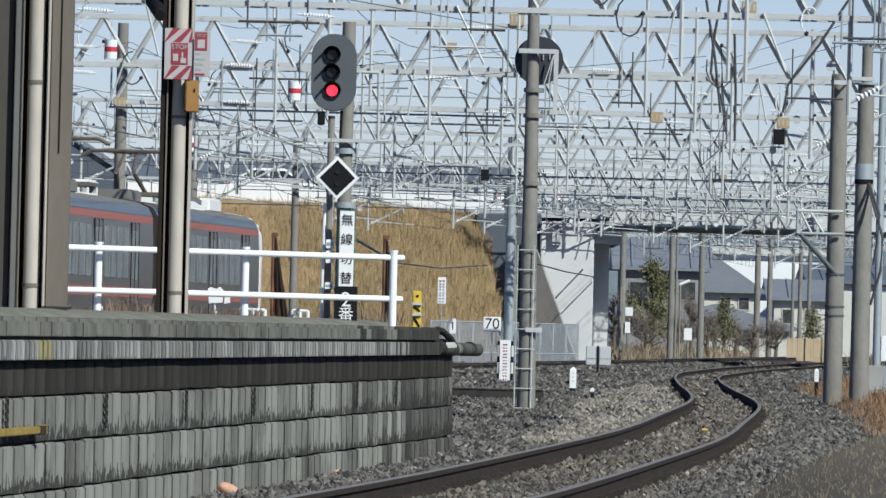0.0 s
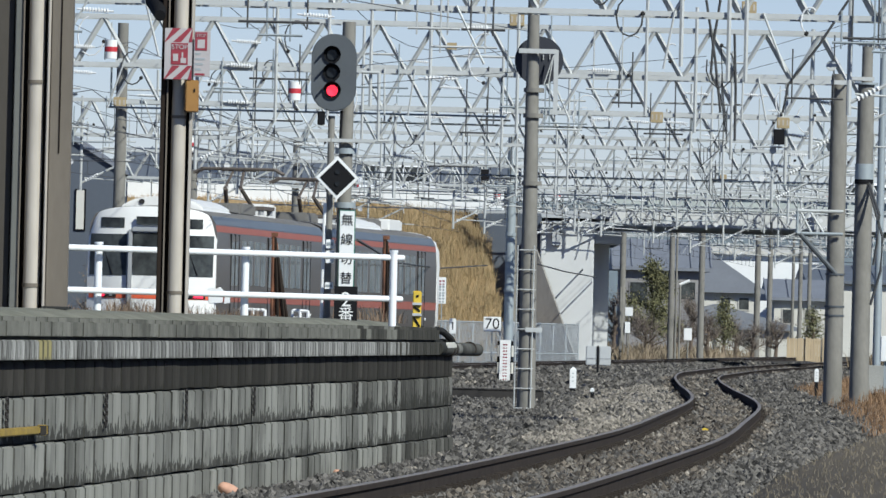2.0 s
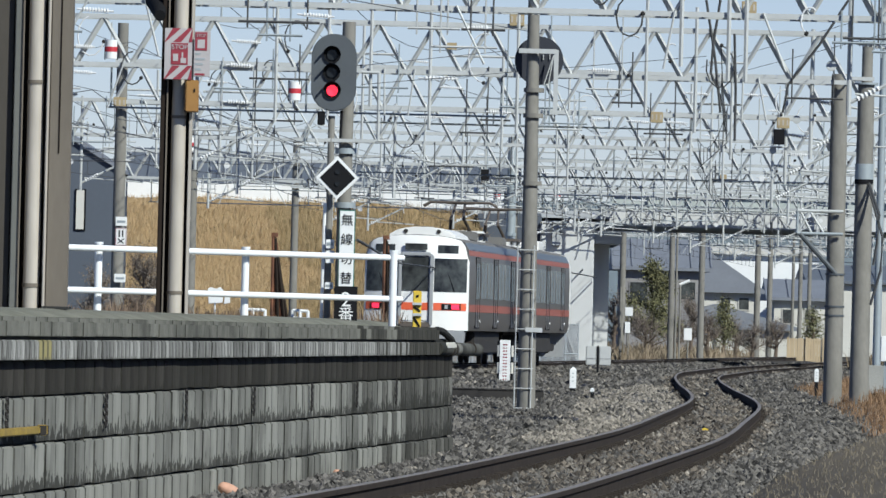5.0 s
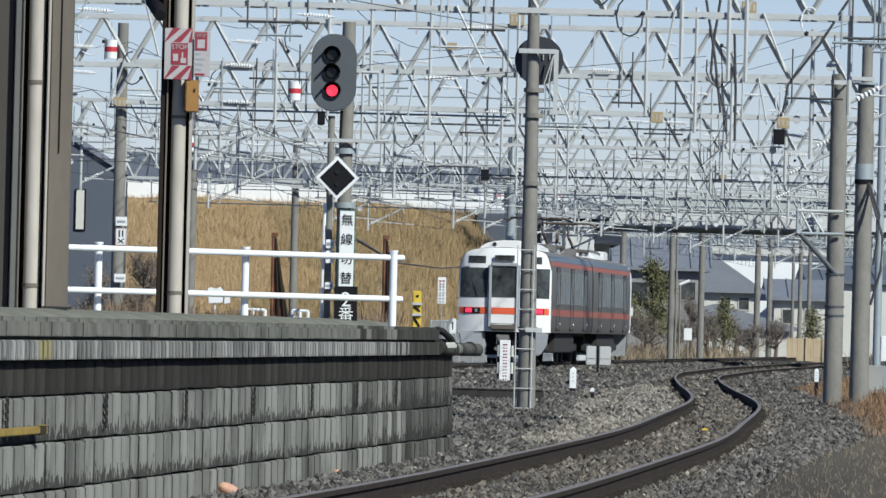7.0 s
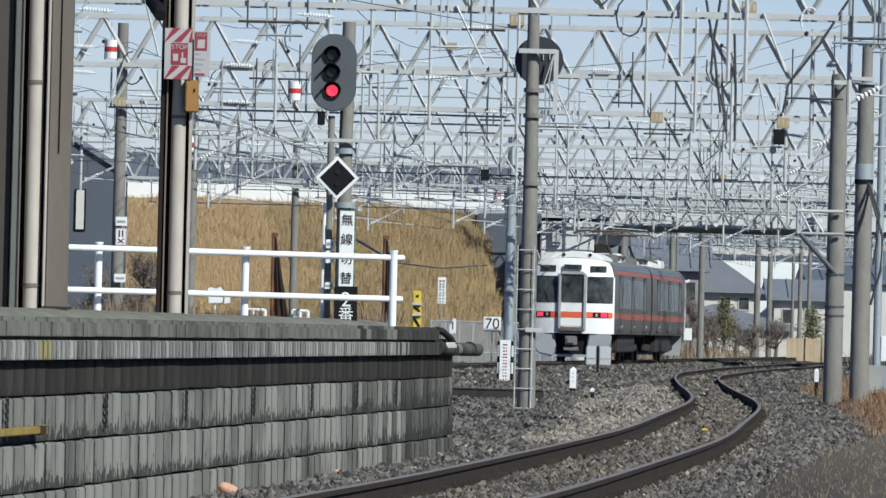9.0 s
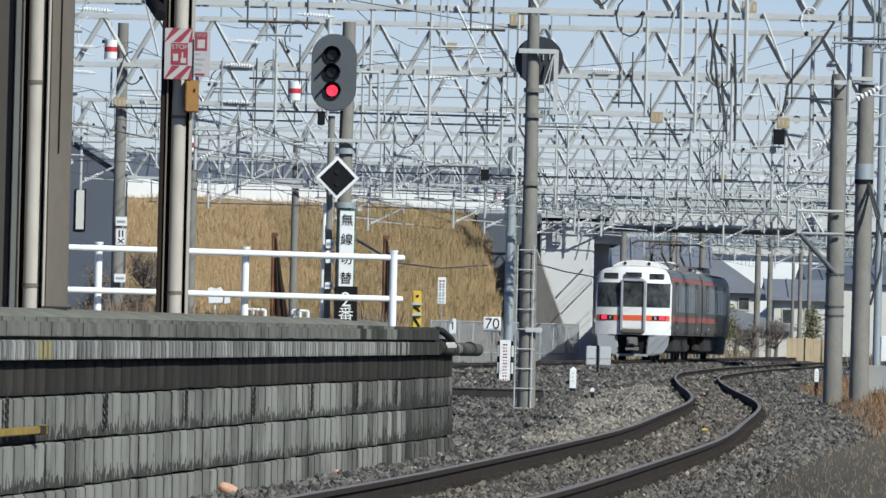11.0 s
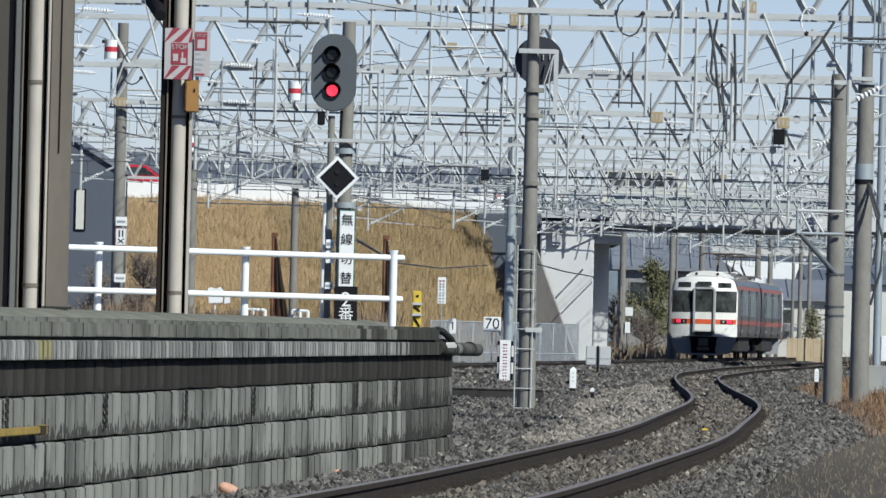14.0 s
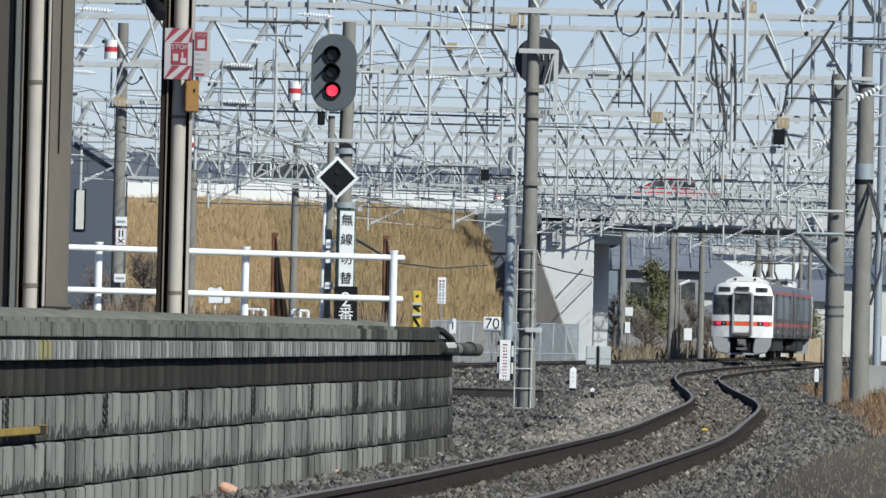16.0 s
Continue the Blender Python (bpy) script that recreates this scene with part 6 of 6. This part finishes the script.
def tree(x, y, h, w, label, leafmat, seed, n=2600, thin=False):
    rng = random.Random(seed)
    t = thing("tree", label, "tree", "trees beyond the overpass")
    bm = bmesh.new()
    tube(bm, (x, y, -0.4), (x + 0.1, y, h * 0.55), 0.13, 8, 0.07)
    tube(bm, (x + 0.1, y, h * 0.55), (x, y, h * 0.9), 0.07, 6, 0.02)
    limbs = []
    for i in range(14):
        z = h * (0.22 + 0.6 * i / 14)
        a = rng.random() * 6.28
        r = w * (0.5 + 0.5 * rng.random()) * (1.05 - 0.75 * z / h)
        e = Vector((x + r * math.cos(a), y + r * math.sin(a), z + 0.25 * r + 0.2))
        tube(bm, (x + 0.05, y, z), e, 0.04, 5, 0.012)
        limbs.append((Vector((x, y, z)), e))
    bare = leafmat is BROWNLEAF
    part("trunk", bm, "bark", t)
    if bare:
        bm = bmesh.new()
        for i in range(n // 4):
            a, e = rng.choice(limbs)
            p = a.lerp(e, 0.15 + 0.85 * rng.random())
            r = w * (0.25 + 0.35 * rng.random())
            q = p + Vector((rng.gauss(0, 0.5), rng.gauss(0, 0.5), 0.75 + 0.4 * rng.random())).normalized() * r
            tube(bm, p, q, 0.012, 3, 0.004)
        tagged(part("brushwood", bm, "twig", t, "fine bare branches"), kind="stuff")
    verts, faces = [], []
    for i in range(int(n * (0.7 if bare else 1.8))):
        a, e = rng.choice(limbs) if rng.random() < 0.85 else (Vector((x, y, h * 0.8)), Vector((x, y, h)))
        c = a.lerp(e, 0.35 + 0.7 * rng.random()) + Vector((rng.gauss(0, 0.22), rng.gauss(0, 0.22), rng.gauss(0, 0.2)))
        s = rng.uniform(0.03, 0.075) if leafmat is LEAF else rng.uniform(0.025, 0.05)
        u = Vector((rng.gauss(0, 1), rng.gauss(0, 1), rng.gauss(0, 1))).normalized()
        v = u.cross(Vector((rng.gauss(0, 1), rng.gauss(0, 1), rng.gauss(0, 1)))).normalized()
        k = len(verts)
        verts += [c + u * s, c + v * s * 0.6, c - u * s, c - v * s * 0.6]
        faces.append((k, k + 1, k + 2, k + 3))
    me = bpy.data.meshes.new("crown")
    me.from_pydata([tuple(v) for v in verts], [], faces)
    me.materials.append(leafmat)
    o = new("crown", me)
    o.parent = t
    return t


LEAF = island_mat("leaf_clump", (0.09, 0.088, 0.05), (0.25, 0.24, 0.12), 0.8)
BROWNLEAF = island_mat("brown_leaf", (0.155, 0.13, 0.105), (0.225, 0.19, 0.155), 0.9)
tree(10.005, 445, 4.396, 2.2, "green evergreen tree with a pointed ragged crown", LEAF, 1, 5200)
tree(9.593, 440, 1.9, 1.5, "low brown leafless shrub at a tree's foot", BROWNLEAF, 2, 900)
tree(7.935, 430, 3.0, 0.9, "brown shrub beside the abutment", BROWNLEAF, 3, 1200)
tree(12.561, 470, 3.0, 1.3, "dull brown garden shrub by a house", BROWNLEAF, 4, 1500)
tree(14.825, 490, 2.9, 0.9, "yellow-green garden shrub by a house", LEAF, 5, 1300)
tree(14.999, 450, 1.5, 1.2, "low leafless bramble near the track", BROWNLEAF, 6, 900)
tree(13.665, 480, 2.2, 1.2, "dark brown hedge shrub by houses", BROWNLEAF, 7, 1300)
tree(11.174, 450, 1.7, 1.3, "brown bramble thicket by the track", BROWNLEAF, 8, 1000)


tree(15.757, 500, 2.0, 1.1, "brown leafless shrub by the houses", BROWNLEAF, 9, 1000)
tree(17.939, 500, 1.9, 1.2, "grey-brown hedge shrub by the houses", BROWNLEAF, 10, 1100)
tree(20.665, 520, 2.6, 1.0, "dull green hedge shrub by the houses", LEAF, 11, 1100)


tree(-10.49, 326, 3.6, 1.3, "purple-brown leafless shrub below the slate house", BROWNLEAF, 12, 3000)
tree(-12.09, 325, 2.9, 1.2, "low bare shrub below the slate house", BROWNLEAF, 13, 2200)


# clay shards and litter by the wall
def shard(x, y, s, turn):
    o = thing("clay_shard", "broken pinkish clay pipe piece lying in the ballast", "shard", "clay pieces by the wall")
    bm = bmesh.new()
    bmesh.ops.create_uvsphere(bm, u_segments=14, v_segments=8, radius=s)
    for v in bm.verts:
        v.co.x *= 1.5
        v.co.z *= 0.7
        v.co += Vector((noise.noise(v.co * 9), noise.noise(v.co * 9 + Vector((3, 0, 0))), 0)) * s * 0.25
    p = part("piece", bm, mat("clay", (0.62, 0.36, 0.25), 0.85, 0, (0.42, 0.24, 0.17), 6, 40, 0.2), o, smooth=True)
    o.matrix_basis = pose(x, y, height(x, y) + s * 0.95, 10, 25, turn)


shard(-1.93, 87.0, 0.095, 30)
shard(-1.02, 99.6, 0.07, 10)
lt = thing("litter", "small yellow wrapper lying between the rails", "litter")
bm = bmesh.new()
prism(bm, [(-0.06, 0), (0.05, 0.0), (0.07, 0.02), (0.0, 0.05), (-0.05, 0.03)], "y", -0.03, 0.03)
part("wrapper", bm, "yellow", lt)
lt.scale = (0.65, 0.65, 0.65)
lt.location = (3.40, 119, height(3.40, 119) + 0.05)
wb = thing("white_board", "two crumpled white boards leaning in the weeds", "board")
for dx, w, h, tilt in ((0.0, 0.22, 0.27, 0.05), (0.24, 0.10, 0.19, -0.04)):
    bm = bmesh.new()
    prism(bm, [(dx, 0.0), (dx + w, 0.02), (dx + w + tilt * 0.3, h * 0.8), (dx + w * 0.8, h), (dx + w * 0.55, h * 0.86), (dx + w * 0.2, h * 0.98), (dx - tilt * 0.4, h * 0.9)], "y", 0.0, 0.03)
    part("board_face", bm, "white", wb, "bent white board", bevel=0.006)
rod("peg", (0.1, 0.04, -0.4), (0.1, 0.04, 0.1), 0.015, "white", wb)
wb.scale = (0.8, 1.0, 0.8)
wb.location = (-2.925, 117.0, 1.346)
for xa, xb in ((-2.522, -2.210), (-1.870, -1.672)):
    k = thing("low_rail", "low white painted pipe rail in the weeds", "rail", "low rails behind the fence")
    rod("pipe", (xa, 116.9, 1.291), (xb, 116.9, 1.283), 0.02, "white", k, "", 8)
    rod("pipe", (xa, 116.9, 1.191), (xb, 116.9, 1.184), 0.02, "white", k, "", 8)
    for x in (xa, (xa + xb) / 2, xb):
        rod("leg", (x, 116.9, 0.98), (x, 116.9, 1.291), 0.02, "white", k, "", 8)

# grassy bank close by on the far side of the track
bm = bmesh.new()
rows = []
for i in range(40):
    y = 34 + 0.35 * i
    row = []
    for j in range(36):
        x = 0.75 + 0.08 * j + (y - 40) * 0.035
        h = -0.75 + 1.05 / (1 + math.exp(-(x - 1.05) * 4.2)) + 0.34 * max(0, x - 1.2)
        h -= 0.9 * max(0, abs(y - 41) - 5) ** 2 * 0.05
        row.append(bm.verts.new((x, y, max(-0.9, h + 0.02 * noise.noise((x * 5, y * 3, 0))))))
    rows.append(row)
for p, q in zip(rows, rows[1:]):
    for i in range(35):
        bm.faces.new((p[i], p[i + 1], q[i + 1], q[i]))
tagged(part("near_bank", bm, "mound", smooth=True), "grey-green low bank beside the track", "ground", kind="structure")


spots = []
for _ in range(9000):
    y = 36.5 + 10 * rng.random()
    x = 1.0 + 2.2 * rng.random() + (y - 40) * 0.035
    h = -0.75 + 1.05 / (1 + math.exp(-(x - (y - 40) * 0.035 * 0 - 1.05) * 4.2)) + 0.34 * max(0, x - 1.2)
    h -= 0.9 * max(0, abs(y - 41) - 5) ** 2 * 0.05
    spots.append((x, y, h - 0.01, 0.015 + 0.03 * rng.random(), 0.0015 + 0.0015 * rng.random()))
blades("bank_turf", "short dull turf on the low bank", spots, 9, island_mat("turf", (0.19, 0.162, 0.12), (0.23, 0.197, 0.147)))


# ---------- road traffic ----------
def road_car(name, label, paint, length, van=False):
    c = thing(name, label, "car", "cars on the road")
    L, H = length, (1.75 if van else 1.45)
    if van:
        prof = [(0, 0.35), (L, 0.35), (L, 0.95), (L * 0.93, 1.05), (L * 0.80, H - 0.03), (L * 0.06, H), (0.02, 1.0)]
    else:
        prof = [(0, 0.35), (L, 0.35), (L, 0.72), (L * 0.96, 0.82), (L * 0.74, 0.95), (L * 0.60, H), (L * 0.25, H), (L * 0.08, 0.98), (0, 0.9)]
    bm = bmesh.new()
    prism(bm, [(a, b) for a, b in prof], "y", -0.8, 0.8)
    part("body", bm, paint, c, bevel=0.06, smooth=True)
    wp = [(L * 0.12, 1.05), (L * 0.70, 1.02), (L * 0.58, H - 0.1), (L * 0.26, H - 0.1)] if not van else [(L * 0.07, 1.05), (L * 0.85, 1.05), (L * 0.76, H - 0.12), (L * 0.09, H - 0.1)]
    bm = bmesh.new()
    prism(bm, wp, "y", -0.815, 0.815)
    g = part("side_glass", bm, "glass", c, "dark side windows")
    for f in ((0.42,) if not van else (0.3, 0.55)):
        bm = bmesh.new()
        box(bm, L * f - 0.03, L * f + 0.03, -0.82, 0.82, 1.0, H - 0.08)
        part("pillar", bm, paint, g)
    for x in (L * 0.19, L * 0.81):
        for s in (-1, 1):
            w = rod("wheel", (x, s * 0.62, 0.31), (x, s * 0.83, 0.31), 0.31, "rubber", c, "", 18)
            rod("rim", (x, s * 0.8, 0.31), (x, s * 0.84, 0.31), 0.19, "galv", w, "", 14)
    bar("headlight", L - 0.12, L + 0.01, -0.7, -0.4, 0.62, 0.74, "insul", c)
    bar("tail_lamp", -0.01, 0.08, -0.75, -0.5, 0.75, 0.95, "red", c)
    return c


M["carwhite"] = mat("carwhite", (0.84, 0.84, 0.84), 0.25, 0, (0.78, 0.78, 0.78), 1, 10, 0.0)
M["carred"] = mat("carred", (0.55, 0.02, 0.04), 0.25, 0, (0.45, 0.02, 0.03), 1, 10, 0.0)
M["carbeige"] = mat("carbeige", (0.62, 0.58, 0.48), 0.3, 0, (0.55, 0.51, 0.42), 1, 10, 0.0)
ROAD_Z = 6.045
# each: the car, the time and the x at which its nose passes, its speed
TRAFFIC = [
    (road_car("road_car", "white car driving on the raised road", "carwhite", 3.9), 0.2, -2.564, 12.2),
    (road_car("road_car", "white small van driving on the raised road", "carwhite", 3.4, True), 1.8, -1.963, 11.0),
    (road_car("road_car", "white saloon driving on the raised road", "carwhite", 4.4), 11.5, -6.235, 11.6),
    (road_car("road_car", "beige van driving on the raised road", "carbeige", 3.8, True), 12.5, -6.351, 11.0),
    (road_car("road_car", "red hatchback driving on the raised road", "carred", 3.8), 14.2, -8.429, 11.1),
    (road_car("road_car", "white compact car following on the raised road", "carwhite", 3.6, True), 15.6, -8.821, 11.1),
]


# ---------- what moves ----------
SPEED = 16.0


def car_pose(rear):
    """The pose of a car whose rear end has come to rear, carried on its two bogies."""
    a, b = rear + 3.3, rear + 17.2
    xa, xb = train_x(a), train_x(b)
    return pose((xa + xb) / 2, (a + b) / 2, TRACK_Z + 0.004, 0, 0, -math.degrees(math.atan2(xb - xa, b - a)))


def motions():
    times = [0.5 * i for i in range(33)]
    walk(TAIL_CAR, [(t, car_pose(171.0 + SPEED * t)) for t in times])
    for car, t0, x0, v in TRAFFIC:
        n = 3.8
        walk(car, [(t, pose(x0 + v * (t - t0) - n, 381.0, ROAD_Z)) for t in (0.0, 4.0, 8.0, 12.0, 16.0)])
    walk(HEAD_CAR, [(t, car_pose(191.9 + SPEED * t)) for t in times])


motions()
